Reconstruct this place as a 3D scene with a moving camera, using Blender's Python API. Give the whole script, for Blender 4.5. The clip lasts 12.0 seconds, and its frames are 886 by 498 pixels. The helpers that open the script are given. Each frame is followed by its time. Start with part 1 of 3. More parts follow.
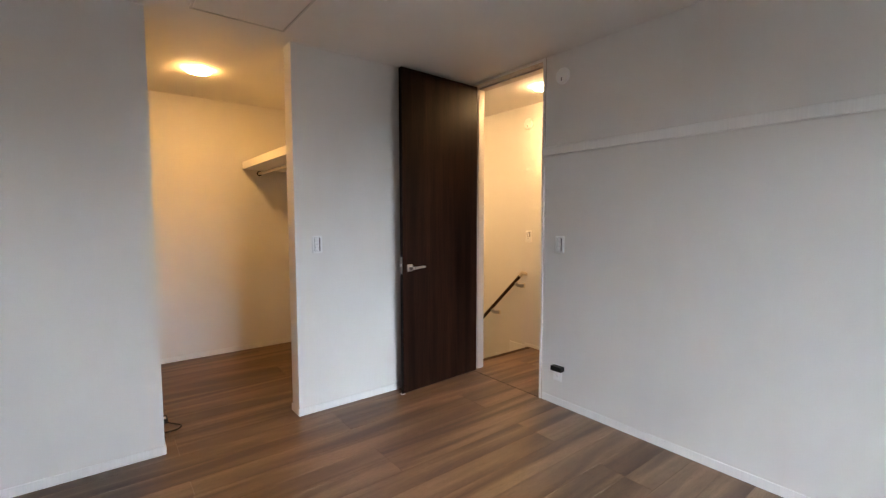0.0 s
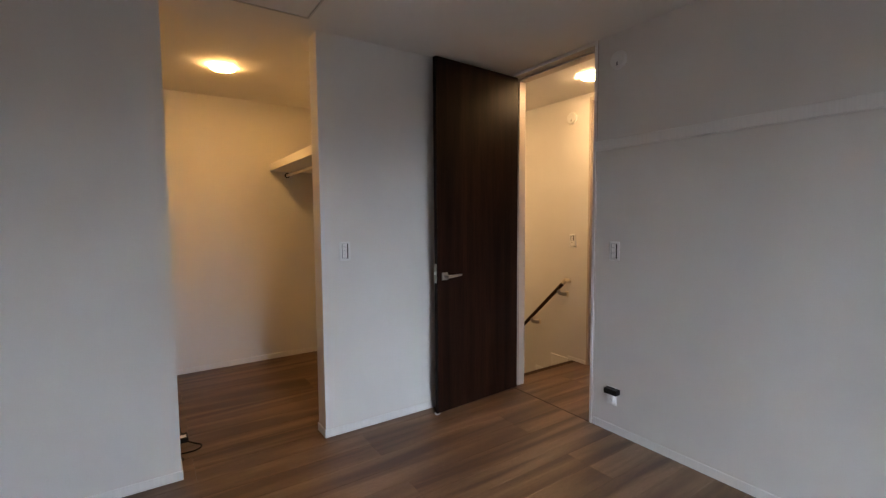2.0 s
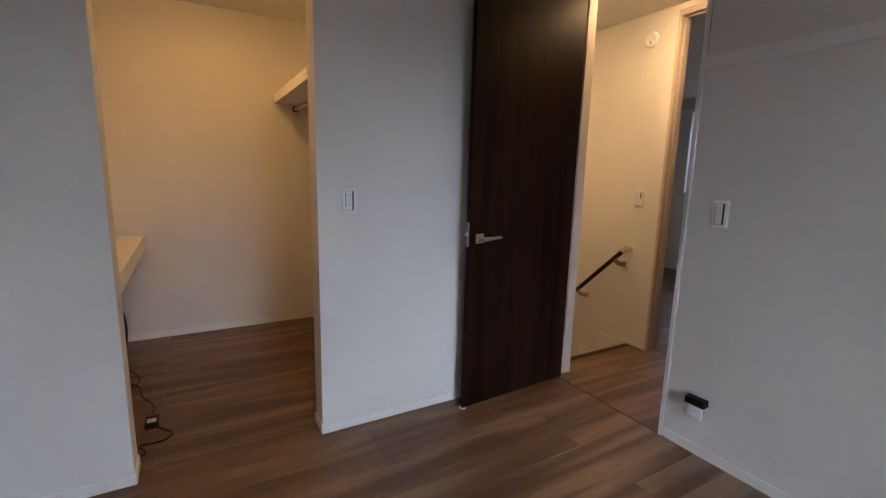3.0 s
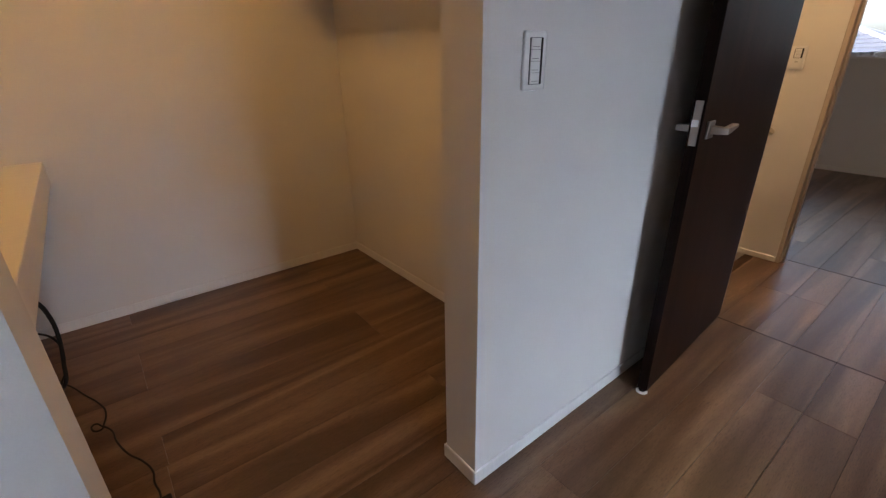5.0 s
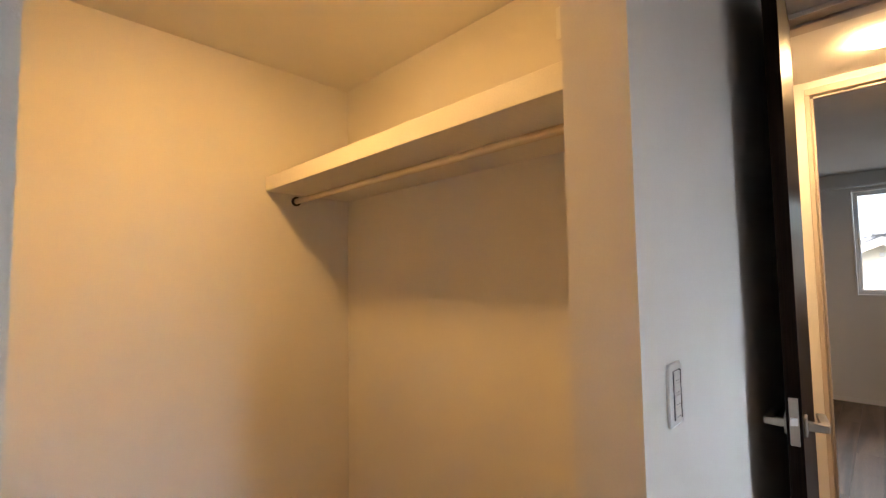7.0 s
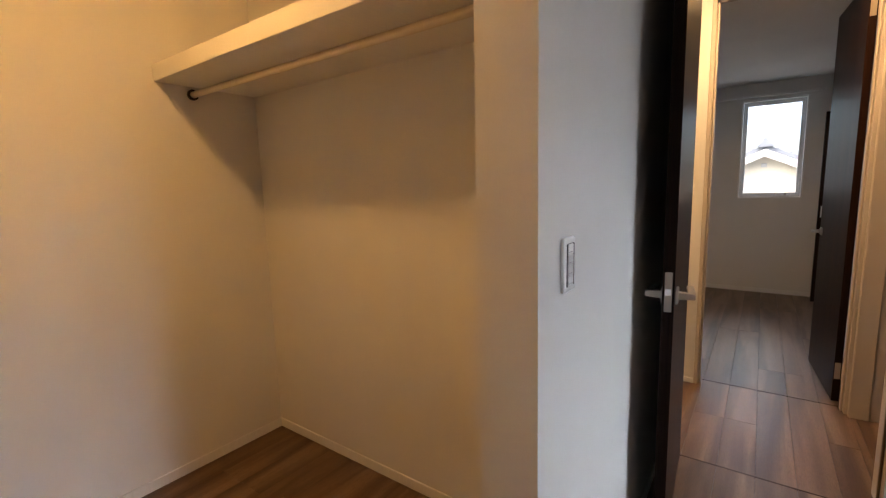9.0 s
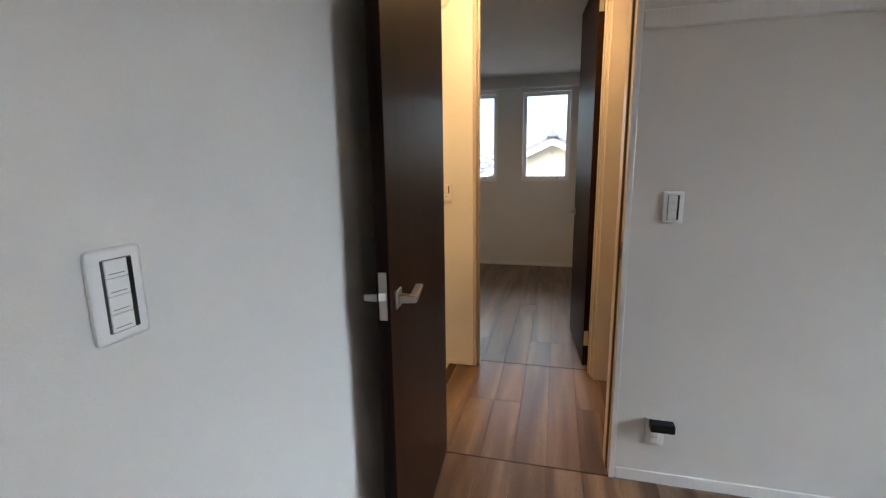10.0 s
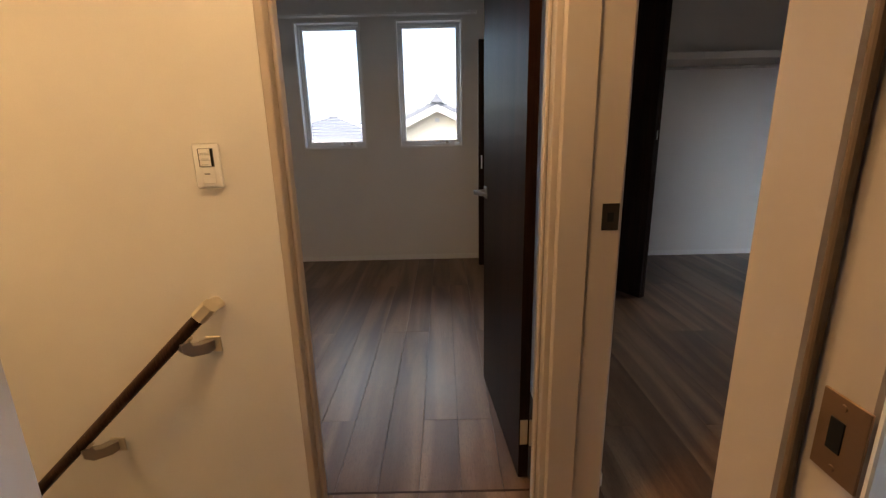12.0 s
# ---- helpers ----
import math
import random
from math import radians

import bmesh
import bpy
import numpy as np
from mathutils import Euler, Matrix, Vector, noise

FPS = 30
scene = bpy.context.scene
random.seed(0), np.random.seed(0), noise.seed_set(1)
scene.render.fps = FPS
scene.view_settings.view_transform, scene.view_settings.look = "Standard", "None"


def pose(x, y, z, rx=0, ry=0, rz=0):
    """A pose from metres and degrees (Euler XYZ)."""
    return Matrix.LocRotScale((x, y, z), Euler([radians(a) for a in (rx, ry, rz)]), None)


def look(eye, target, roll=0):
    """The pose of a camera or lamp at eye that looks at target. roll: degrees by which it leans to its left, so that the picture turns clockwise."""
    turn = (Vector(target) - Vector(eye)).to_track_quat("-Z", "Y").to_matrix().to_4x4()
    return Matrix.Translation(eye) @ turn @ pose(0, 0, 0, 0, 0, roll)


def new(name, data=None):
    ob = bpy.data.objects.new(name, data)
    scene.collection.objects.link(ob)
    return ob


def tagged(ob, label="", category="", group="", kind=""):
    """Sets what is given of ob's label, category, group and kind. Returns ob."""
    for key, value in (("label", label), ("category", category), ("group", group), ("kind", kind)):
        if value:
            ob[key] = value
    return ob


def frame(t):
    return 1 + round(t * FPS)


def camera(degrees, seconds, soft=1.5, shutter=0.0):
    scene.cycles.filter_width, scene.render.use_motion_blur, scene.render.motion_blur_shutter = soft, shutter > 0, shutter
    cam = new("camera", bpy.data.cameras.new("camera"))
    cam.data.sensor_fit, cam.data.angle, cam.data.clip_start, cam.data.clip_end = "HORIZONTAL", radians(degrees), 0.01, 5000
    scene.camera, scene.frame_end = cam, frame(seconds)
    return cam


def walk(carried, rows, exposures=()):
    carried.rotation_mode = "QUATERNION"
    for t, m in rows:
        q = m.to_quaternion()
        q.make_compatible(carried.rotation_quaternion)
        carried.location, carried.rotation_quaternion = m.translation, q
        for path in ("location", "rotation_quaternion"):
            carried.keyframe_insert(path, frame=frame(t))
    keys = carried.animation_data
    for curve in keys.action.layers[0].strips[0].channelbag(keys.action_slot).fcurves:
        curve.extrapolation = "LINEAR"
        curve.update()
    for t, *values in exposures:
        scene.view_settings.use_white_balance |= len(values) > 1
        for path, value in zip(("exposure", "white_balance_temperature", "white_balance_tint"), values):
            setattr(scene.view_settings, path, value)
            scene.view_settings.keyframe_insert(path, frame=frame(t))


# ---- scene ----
cam = camera(90.4, 12.0, 1.3)
EXPOSURES = [  # seconds, stops, kelvin, tint
    (0, 2.9, 6450, 11), (0.5, 2.74, 6450, 11), (1, 2.57, 6450, 11), (1.5, 2.4, 6400, 12), (2, 2.25, 6350, 13), (2.5, 2.18, 6300, 14), (3, 2.14, 6200, 14),
    (5, 2.17, 6050, 15), (5.5, 2.36, 6050, 15), (6, 2.6, 6200, 16), (6.5, 2.87, 6400, 14), (7, 3.0, 6500, 11), (9, 2.67, 6500, 13), (9.5, 2.78, 6500, 12),
    (10, 2.74, 6350, 8), (10.5, 2.54, 6300, 7), (11, 2.43, 6300, 8), (11.5, 2.49, 6350, 9), (12, 2.53, 6500, 12),
]
PATH = [
    (0, (0.329, 0.516, 1.363), (1.551, 2.093, 1.219), -0.1),
    (0.5, (0.339, 0.462, 1.41), (1.534, 2.066, 1.391), -0.1),
    (1, (0.338, 0.444, 1.41), (1.516, 2.06, 1.383), -0.3),
    (1.5, (0.365, 0.521, 1.385), (1.493, 2.169, 1.279), 0.0),
    (2, (0.466, 0.785, 1.379), (1.577, 2.442, 1.241), -0.4),
    (2.5, (0.676, 1.044, 1.346), (1.743, 2.727, 1.179), -0.1),
    (3, (0.836, 1.375, 1.316), (1.818, 3.084, 0.979), 1.4),
    (3.2, (0.865, 1.508, 1.283), (1.852, 3.215, 0.947), 1.3),
    (4.8, (0.706, 2.639, 1.2), (1.838, 4.098, 0.432), 0.3),
    (5, (0.693, 2.746, 1.184), (1.831, 4.189, 0.394), -1.0),
    (5.5, (0.647, 2.976, 1.158), (1.79, 4.274, 0.155), -1.0),
    (6, (0.602, 3.13, 1.158), (1.831, 4.286, 0.085), -3.0),
    (6.5, (0.612, 3.162, 1.254), (2.013, 4.479, 0.702), -2.5),
    (7, (0.557, 3.131, 1.418), (1.969, 4.542, 1.535), -0.9),
    (7.2, (0.54, 3.117, 1.441), (1.925, 4.529, 1.737), -1.2),
    (8.8, (0.547, 3.12, 1.362), (2.059, 4.416, 1.176), -1.7),
    (9, (0.576, 3.1, 1.35), (2.179, 4.264, 1.075), -1.6),
    (9.5, (0.761, 2.991, 1.327), (2.594, 3.705, 0.962), -1.2),
    (10, (1.075, 2.897, 1.332), (2.978, 3.387, 0.963), -0.8),
    (10.5, (1.457, 2.91, 1.295), (3.418, 3.099, 0.949), 0.7),
    (11, (1.852, 2.894, 1.275), (3.809, 3.001, 0.88), -0.3),
    (11.5, (2.236, 2.906, 1.253), (4.184, 3.046, 0.82), 0.7),
    (12, (2.618, 2.944, 1.229), (4.555, 2.95, 0.73), -1.3),
]
walk(cam, [(t, look(eye, target, roll)) for t, eye, target, roll in PATH], EXPOSURES)

# ---- world, sun, window light ----
world = bpy.data.worlds.new("overcast_sky")
scene.world = world
world.use_nodes = True
wn, wl = world.node_tree.nodes, world.node_tree.links
wn.clear()
sky = wn.new("ShaderNodeTexSky")
sky.sky_type, sky.sun_disc = "NISHITA", False
sky.sun_elevation, sky.sun_rotation = radians(48), radians(-60)
sky.air_density, sky.dust_density, sky.ozone_density = 1.0, 4.0, 1.0
wbg, wout = wn.new("ShaderNodeBackground"), wn.new("ShaderNodeOutputWorld")
wbg.inputs["Strength"].default_value = 0.15
wl.new(sky.outputs["Color"], wbg.inputs["Color"])
wl.new(wbg.outputs["Background"], wout.inputs["Surface"])

sun = new("sun", bpy.data.lights.new("sun", "SUN"))
sun.data.energy, sun.data.angle, sun.data.color = 0.8, radians(14), (1.0, 0.97, 0.93)
sun.matrix_world = look((-8.0, 6.0, 12.0), (0.0, 0.0, 0.0))


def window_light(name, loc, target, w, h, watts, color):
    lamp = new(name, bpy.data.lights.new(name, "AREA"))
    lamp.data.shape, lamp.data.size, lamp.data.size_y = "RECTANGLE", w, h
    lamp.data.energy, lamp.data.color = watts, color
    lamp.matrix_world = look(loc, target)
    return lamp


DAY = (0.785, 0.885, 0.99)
# south wall and windows are unseen, placed to spread daylight on the walls
SOUTH = -1.50
WIN_A = ((0.92, 1.60), (1.82, 2.50))
# area lamp for the open sky before the bedroom's windows, above the neighbours' roofs
window_light("sky_stand_in", (1.40, -3.7, 2.95), (1.66, -1.5, 1.75), 2.3, 1.8, 96, DAY)
# added sky lamp before the far bedroom's windows, above camera sight, for floor sheen
window_light("sky_stand_in", (12.0, 3.5, 4.9), (7.0, 3.5, 1.8), 6.0, 2.4, 42, (0.90, 1.0, 0.95))
# added lamp for the sky before the side room's unseen window
window_light("sky_stand_in", (4.5, -4.3, 2.9), (4.6, -1.8, 1.5), 1.6, 1.2, 48, DAY)
LAMP_GLOW, LAMP_COLOR = 28.5, (1.0, 0.52, 0.15)
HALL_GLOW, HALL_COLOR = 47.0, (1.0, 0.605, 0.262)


# ---- materials ----
def material(name, base=(0.8, 0.8, 0.8), rough=0.5, metal=0.0, spec=0.5):
    m = bpy.data.materials.new(name)
    m.use_nodes = True
    b = m.node_tree.nodes["Principled BSDF"]
    b.inputs["Base Color"].default_value = (*base, 1)
    b.inputs["Roughness"].default_value = rough
    b.inputs["Metallic"].default_value = metal
    b.inputs["Specular IOR Level"].default_value = spec
    return m, m.node_tree.nodes, m.node_tree.links, b


def coords(nodes, links, scale, use_random=False, kind="Object"):
    """Texture coordinates in metres, stretched by scale and, where asked, moved by each object's own random number."""
    tc, mp = nodes.new("ShaderNodeTexCoord"), nodes.new("ShaderNodeMapping")
    mp.inputs["Scale"].default_value = scale
    source = tc.outputs[kind]
    if use_random:
        info, mul, add = nodes.new("ShaderNodeObjectInfo"), nodes.new("ShaderNodeVectorMath"), nodes.new("ShaderNodeVectorMath")
        mul.operation, add.operation = "MULTIPLY", "ADD"
        links.new(info.outputs["Random"], mul.inputs[0])
        mul.inputs[1].default_value = (37.0, 53.0, 19.0)
        links.new(source, add.inputs[0])
        links.new(mul.outputs[0], add.inputs[1])
        source = add.outputs[0]
    links.new(source, mp.inputs["Vector"])
    return mp.outputs["Vector"]


def noise_tex(nodes, links, vec, scale, detail=4.0, rough=0.55, distortion=0.0):
    n = nodes.new("ShaderNodeTexNoise")
    n.inputs["Scale"].default_value, n.inputs["Detail"].default_value = scale, detail
    n.inputs["Roughness"].default_value, n.inputs["Distortion"].default_value = rough, distortion
    links.new(vec, n.inputs["Vector"])
    return n.outputs["Fac"]


def ramp(nodes, links, fac, stops):
    r = nodes.new("ShaderNodeValToRGB")
    els = r.color_ramp.elements
    while len(els) < len(stops):
        els.new(0.5)
    for e, (p, c) in zip(els, stops):
        e.position, e.color = p, (*c, 1)
    links.new(fac, r.inputs["Fac"])
    return r.outputs["Color"]


def mixed(nodes, links, kind, fac, a, b):
    m = nodes.new("ShaderNodeMix")
    m.data_type, m.blend_type = "RGBA", kind
    for socket, v in ((m.inputs[0], fac), (m.inputs[6], a), (m.inputs[7], b)):
        if isinstance(v, bpy.types.NodeSocket):
            links.new(v, socket)
        else:
            socket.default_value = v if isinstance(v, float) else (*v, 1)
    return m.outputs[2]


def bumped(nodes, links, b, height, strength, distance):
    n = nodes.new("ShaderNodeBump")
    n.inputs["Strength"].default_value, n.inputs["Distance"].default_value = strength, distance
    links.new(height, n.inputs["Height"])
    links.new(n.outputs["Normal"], b.inputs["Normal"])


def wallpaper(name, base):
    m, n, l, b = material(name, base, 0.82, 0.0, 0.3)
    fine = noise_tex(n, l, coords(n, l, (1, 1, 1)), 260.0, 3.0, 0.7)
    broad = noise_tex(n, l, coords(n, l, (1, 1, 0.6)), 2.1, 3.0)
    lo = tuple(c * 0.955 for c in base)
    col = ramp(n, l, broad, [(0.3, lo), (0.7, base)])
    col = mixed(n, l, "MULTIPLY", 0.35, col, ramp(n, l, fine, [(0.25, (0.88, 0.88, 0.87)), (0.75, (1.0, 1.0, 1.0))]))
    l.new(col, b.inputs["Base Color"])
    bumped(n, l, b, fine, 0.35, 0.0012)
    return m


def plank_wood(name, stops, rough):
    m, n, l, b = material(name, (0.2, 0.13, 0.08), rough, 0.0, 0.46)
    band = noise_tex(n, l, coords(n, l, (0.5, 6.2, 1), True), 1.3, 2.0, 0.45, 0.8)
    figure = noise_tex(n, l, coords(n, l, (1.7, 15, 1), True), 1.6, 2.0, 0.5, 2.6)
    grain = noise_tex(n, l, coords(n, l, (7.0, 62, 1), True), 2.0, 5.0, 0.68, 0.9)
    patch = noise_tex(n, l, coords(n, l, (3.6, 7.5, 1), True), 1.3, 3.0, 0.6, 0.6)
    pores = noise_tex(n, l, coords(n, l, (38.0, 230, 1), True), 1.6, 2.0, 0.6, 0.5)
    info = n.new("ShaderNodeObjectInfo")
    rings = n.new("ShaderNodeMath")
    rings.operation = "MULTIPLY"
    rings.inputs[1].default_value = 16.0
    l.new(figure, rings.inputs[0])
    loops = n.new("ShaderNodeMath")
    loops.operation = "PINGPONG"
    loops.inputs[1].default_value = 1.0
    l.new(rings.outputs[0], loops.inputs[0])
    col = ramp(n, l, band, stops)
    col = mixed(n, l, "MULTIPLY", 0.20, col, ramp(n, l, loops.outputs[0], [(0.0, (0.66, 0.62, 0.58)), (0.35, (1.0, 1.0, 1.0)), (1.0, (0.93, 0.92, 0.91))]))
    col = mixed(n, l, "MULTIPLY", 0.46, col, ramp(n, l, grain, [(0.34, (0.62, 0.58, 0.54)), (0.62, (1.0, 1.0, 1.0))]))
    col = mixed(n, l, "MULTIPLY", 0.55, col, ramp(n, l, patch, [(0.32, (0.76, 0.70, 0.66)), (0.66, (1.0, 1.0, 1.0))]))
    col = mixed(n, l, "MULTIPLY", 0.9, col, ramp(n, l, info.outputs["Random"], [(0.0, (0.90, 0.89, 0.88)), (1.0, (1.0, 1.0, 1.0))]))
    col = mixed(n, l, "MULTIPLY", 0.55, col, ramp(n, l, pores, [(0.36, (0.50, 0.46, 0.43)), (0.46, (1.0, 1.0, 1.0))]))
    l.new(col, b.inputs["Base Color"])
    rr = n.new("ShaderNodeMapRange")
    rr.inputs["To Min"].default_value, rr.inputs["To Max"].default_value = rough - 0.08, rough + 0.12
    l.new(patch, rr.inputs["Value"])
    l.new(rr.outputs["Result"], b.inputs["Roughness"])
    bumped(n, l, b, grain, 0.12, 0.0008)
    return m


def door_wood(name, dark, light, rough):
    m, n, l, b = material(name, dark, rough, 0.0, 0.09)
    band = noise_tex(n, l, coords(n, l, (9, 9, 0.5), True), 1.3, 3.0, 0.5, 0.4)
    grain = noise_tex(n, l, coords(n, l, (150, 150, 2.4), True), 1.5, 5.0, 0.65, 0.2)
    col = ramp(n, l, band, [(0.3, dark), (0.72, light)])
    col = mixed(n, l, "MULTIPLY", 0.85, col, ramp(n, l, grain, [(0.34, (0.40, 0.36, 0.34)), (0.60, (1.0, 1.0, 1.0))]))
    l.new(col, b.inputs["Base Color"])
    bumped(n, l, b, grain, 0.25, 0.0007)
    return m


def painted(name, base, rough, grainy=(40, 40, 2), depth=0.94):
    m, n, l, b = material(name, base, rough)
    g = noise_tex(n, l, coords(n, l, grainy), 3.0, 4.0)
    col = ramp(n, l, g, [(0.3, tuple(c * depth for c in base)), (0.7, base)])
    l.new(col, b.inputs["Base Color"])
    bumped(n, l, b, g, 0.03, 0.0004)
    return m


def brushed(name, base, rough):
    m, n, l, b = material(name, base, rough, 1.0)
    g = noise_tex(n, l, coords(n, l, (30, 400, 400)), 1.0, 3.0)
    rr = n.new("ShaderNodeMapRange")
    rr.inputs["To Min"].default_value, rr.inputs["To Max"].default_value = rough - 0.07, rough + 0.1
    l.new(g, rr.inputs["Value"])
    l.new(rr.outputs["Result"], b.inputs["Roughness"])
    return m


WALL = wallpaper("white_wallpaper", (0.755, 0.735, 0.705))
CEIL = wallpaper("ceiling_paper", (0.745, 0.725, 0.695))
TRIM = painted("white_trim", (0.80, 0.79, 0.77), 0.38)
JAMB = painted("cream_jamb", (0.49, 0.425, 0.37), 0.42, (12, 12, 0.8), 0.98)
SHELF = painted("white_board", (0.80, 0.78, 0.74), 0.42, (3, 60, 60))
FLOOR = plank_wood("brown_oak_plank", [(0.35, (0.098, 0.053, 0.030)), (0.50, (0.174, 0.103, 0.060)), (0.65, (0.264, 0.172, 0.107))], 0.36)
SUBFLOOR = material("dark_joint", (0.035, 0.024, 0.018), 0.7)[0]
NOSING = door_wood("dark_nosing", (0.040, 0.022, 0.014), (0.075, 0.042, 0.028), 0.4)
DOOR = door_wood("espresso_door", (0.0078, 0.0031, 0.0020), (0.0330, 0.0130, 0.0078), 0.40)
DOOR_EDGE = door_wood("espresso_edge", (0.012, 0.006, 0.004), (0.020, 0.010, 0.007), 0.4)
RAILWOOD = door_wood("handrail_wood", (0.035, 0.018, 0.011), (0.065, 0.034, 0.022), 0.3)
NICKEL = brushed("satin_nickel", (0.46, 0.43, 0.395), 0.34)
BRONZE = brushed("champagne_metal", (0.70, 0.63, 0.51), 0.33)
COPPER = brushed("bronze_strike", (0.29, 0.185, 0.115), 0.42)
DARKMETAL = brushed("dark_strike", (0.055, 0.046, 0.038), 0.42)
PLASTIC = material("white_plastic", (0.80, 0.80, 0.79), 0.32)[0]
GREYPLASTIC = material("grey_gap", (0.07, 0.07, 0.075), 0.5)[0]
INK = material("grey_print", (0.24, 0.24, 0.25), 0.6)[0]
BLACK = material("black_plastic", (0.005, 0.005, 0.005), 0.5, 0.0, 0.25)[0]
CORD = material("black_cord", (0.006, 0.006, 0.006), 0.55, 0.0, 0.25)[0]
GASKET = material("brown_rubber", (0.15, 0.095, 0.052), 0.6)[0]
WHITECORD = material("white_cord", (0.72, 0.72, 0.72), 0.45)[0]
PINK = material("pink_plastic", (0.55, 0.05, 0.14), 0.4)[0]
ALU = brushed("white_aluminium", (0.78, 0.79, 0.80), 0.45)
ALU.node_tree.nodes["Principled BSDF"].inputs["Metallic"].default_value = 0.1
ROOF = painted("grey_roof_tile", (0.135, 0.148, 0.168), 0.6, (6, 6, 6))
STUCCO = painted("cream_stucco", (0.52, 0.48, 0.38), 0.8, (4, 4, 4))
WHITEWALL = painted("white_siding", (0.40, 0.40, 0.40), 0.7, (2, 2, 12))
GROUND = painted("grey_ground", (0.16, 0.16, 0.15), 0.9, (0.3, 0.3, 0.3))
# distance haze is mixed into the hill's blue base colour
HILL = painted("haze_tinted_hill", (0.20, 0.26, 0.30), 0.9, (0.05, 0.05, 0.05))
GLASS, gn, gl, gb = material("window_glass", (1, 1, 1), 0.0)
gb.inputs["Transmission Weight"].default_value = 1.0
gb.inputs["IOR"].default_value = 1.05


def lit_diffuser(name, glow, color):
    m, n, l, b = material(name, (0.9, 0.85, 0.75), 0.5)
    b.inputs["Emission Color"].default_value = (*color, 1)
    b.inputs["Emission Strength"].default_value = glow
    return m


LAMPGLASS = lit_diffuser("lit_closet_diffuser", LAMP_GLOW, LAMP_COLOR)
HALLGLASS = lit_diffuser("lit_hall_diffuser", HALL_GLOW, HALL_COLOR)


# ---- mesh helpers ----
def box(bm, lo, hi, bevel=0.0, segments=1):
    x0, y0, z0 = lo
    x1, y1, z1 = hi
    c = ((x0 + x1) / 2, (y0 + y1) / 2, (z0 + z1) / 2)
    made = bmesh.ops.create_cube(bm, size=1.0, matrix=Matrix.Translation(c) @ Matrix.Diagonal((x1 - x0, y1 - y0, z1 - z0, 1)))
    if bevel:
        edges = list({e for v in made["verts"] for e in v.link_edges})
        bmesh.ops.bevel(bm, geom=edges, offset=bevel, segments=segments, affect="EDGES", profile=0.5)
    return bm


def boxed(lo, hi, bevel=0.0, segments=1):
    return box(bmesh.new(), lo, hi, bevel, segments)


def rod(bm, a, b, r0, r1=None, sides=16):
    a, b = Vector(a), Vector(b)
    turn = (b - a).to_track_quat("Z", "Y").to_matrix().to_4x4()
    bmesh.ops.create_cone(bm, cap_ends=True, segments=sides, radius1=r0, radius2=r0 if r1 is None else r1, depth=(b - a).length,
                          matrix=Matrix.Translation((a + b) / 2) @ turn)
    return bm


def lathe(profile, sides=32):
    """A turned shape about z from (radius, height) pairs."""
    bm = bmesh.new()
    rings = []
    for r, z in profile:
        rings.append([bm.verts.new((r * math.cos(2 * math.pi * k / sides), r * math.sin(2 * math.pi * k / sides), z)) for k in range(sides)])
    for p, q in zip(rings, rings[1:]):
        for k in range(sides):
            bm.faces.new((p[k], p[(k + 1) % sides], q[(k + 1) % sides], q[k]))
    bm.faces.new(rings[-1])
    bm.faces.new(list(reversed(rings[0])))
    bmesh.ops.recalc_face_normals(bm, faces=bm.faces)
    return bm


def extruded(outline, axis_pts):
    """A profile of (a, b) pairs swept between two placing functions: axis_pts gives the 3D point for each pair and end."""
    bm = bmesh.new()
    ends = [[bm.verts.new(f(a, b)) for a, b in outline] for f in axis_pts]
    n = len(outline)
    for k in range(n):
        bm.faces.new((ends[0][k], ends[0][(k + 1) % n], ends[1][(k + 1) % n], ends[1][k]))
    bm.faces.new(ends[0])
    bm.faces.new(list(reversed(ends[1])))
    bmesh.ops.recalc_face_normals(bm, faces=bm.faces)
    return bm


def mesh_of(name, bm, mat, smooth=False):
    me = bpy.data.meshes.new(name)
    bm.to_mesh(me)
    bm.free()
    me.materials.append(mat)
    if smooth:
        me.shade_smooth()
        me.set_sharp_from_angle(angle=radians(35))
    return me


def part(name, bm, mat, parent, label="", smooth=False):
    ob = new(name, mesh_of(name, bm, mat, smooth))
    ob.parent = parent
    return tagged(ob, label)


def thing(name, loc, label, category, group="", rz=0.0, kind=""):
    ob = new(name)
    ob.empty_display_size = 0.1
    ob.matrix_basis = pose(*loc, 0, 0, rz)
    return tagged(ob, label, category, group, kind)


def structure(name, bm, mat, label, category, smooth=False):
    return tagged(new(name, mesh_of(name, bm, mat, smooth)), label, category, "", "structure")


def tube(name, pts, radius, mat, parent=None, label=""):
    cu = bpy.data.curves.new(name, "CURVE")
    cu.dimensions, cu.bevel_depth, cu.bevel_resolution, cu.resolution_u = "3D", radius, 3, 8
    sp = cu.splines.new("BEZIER")
    sp.bezier_points.add(len(pts) - 1)
    for bp, p in zip(sp.bezier_points, pts):
        bp.co, bp.handle_left_type, bp.handle_right_type = p, "AUTO", "AUTO"
    temp = bpy.data.objects.new(name, cu)
    me = bpy.data.meshes.new_from_object(temp)
    bpy.data.objects.remove(temp)
    me.materials.clear()
    me.materials.append(mat)
    me.shade_smooth()
    ob = new(name, me)
    ob.parent = parent
    return tagged(ob, label)


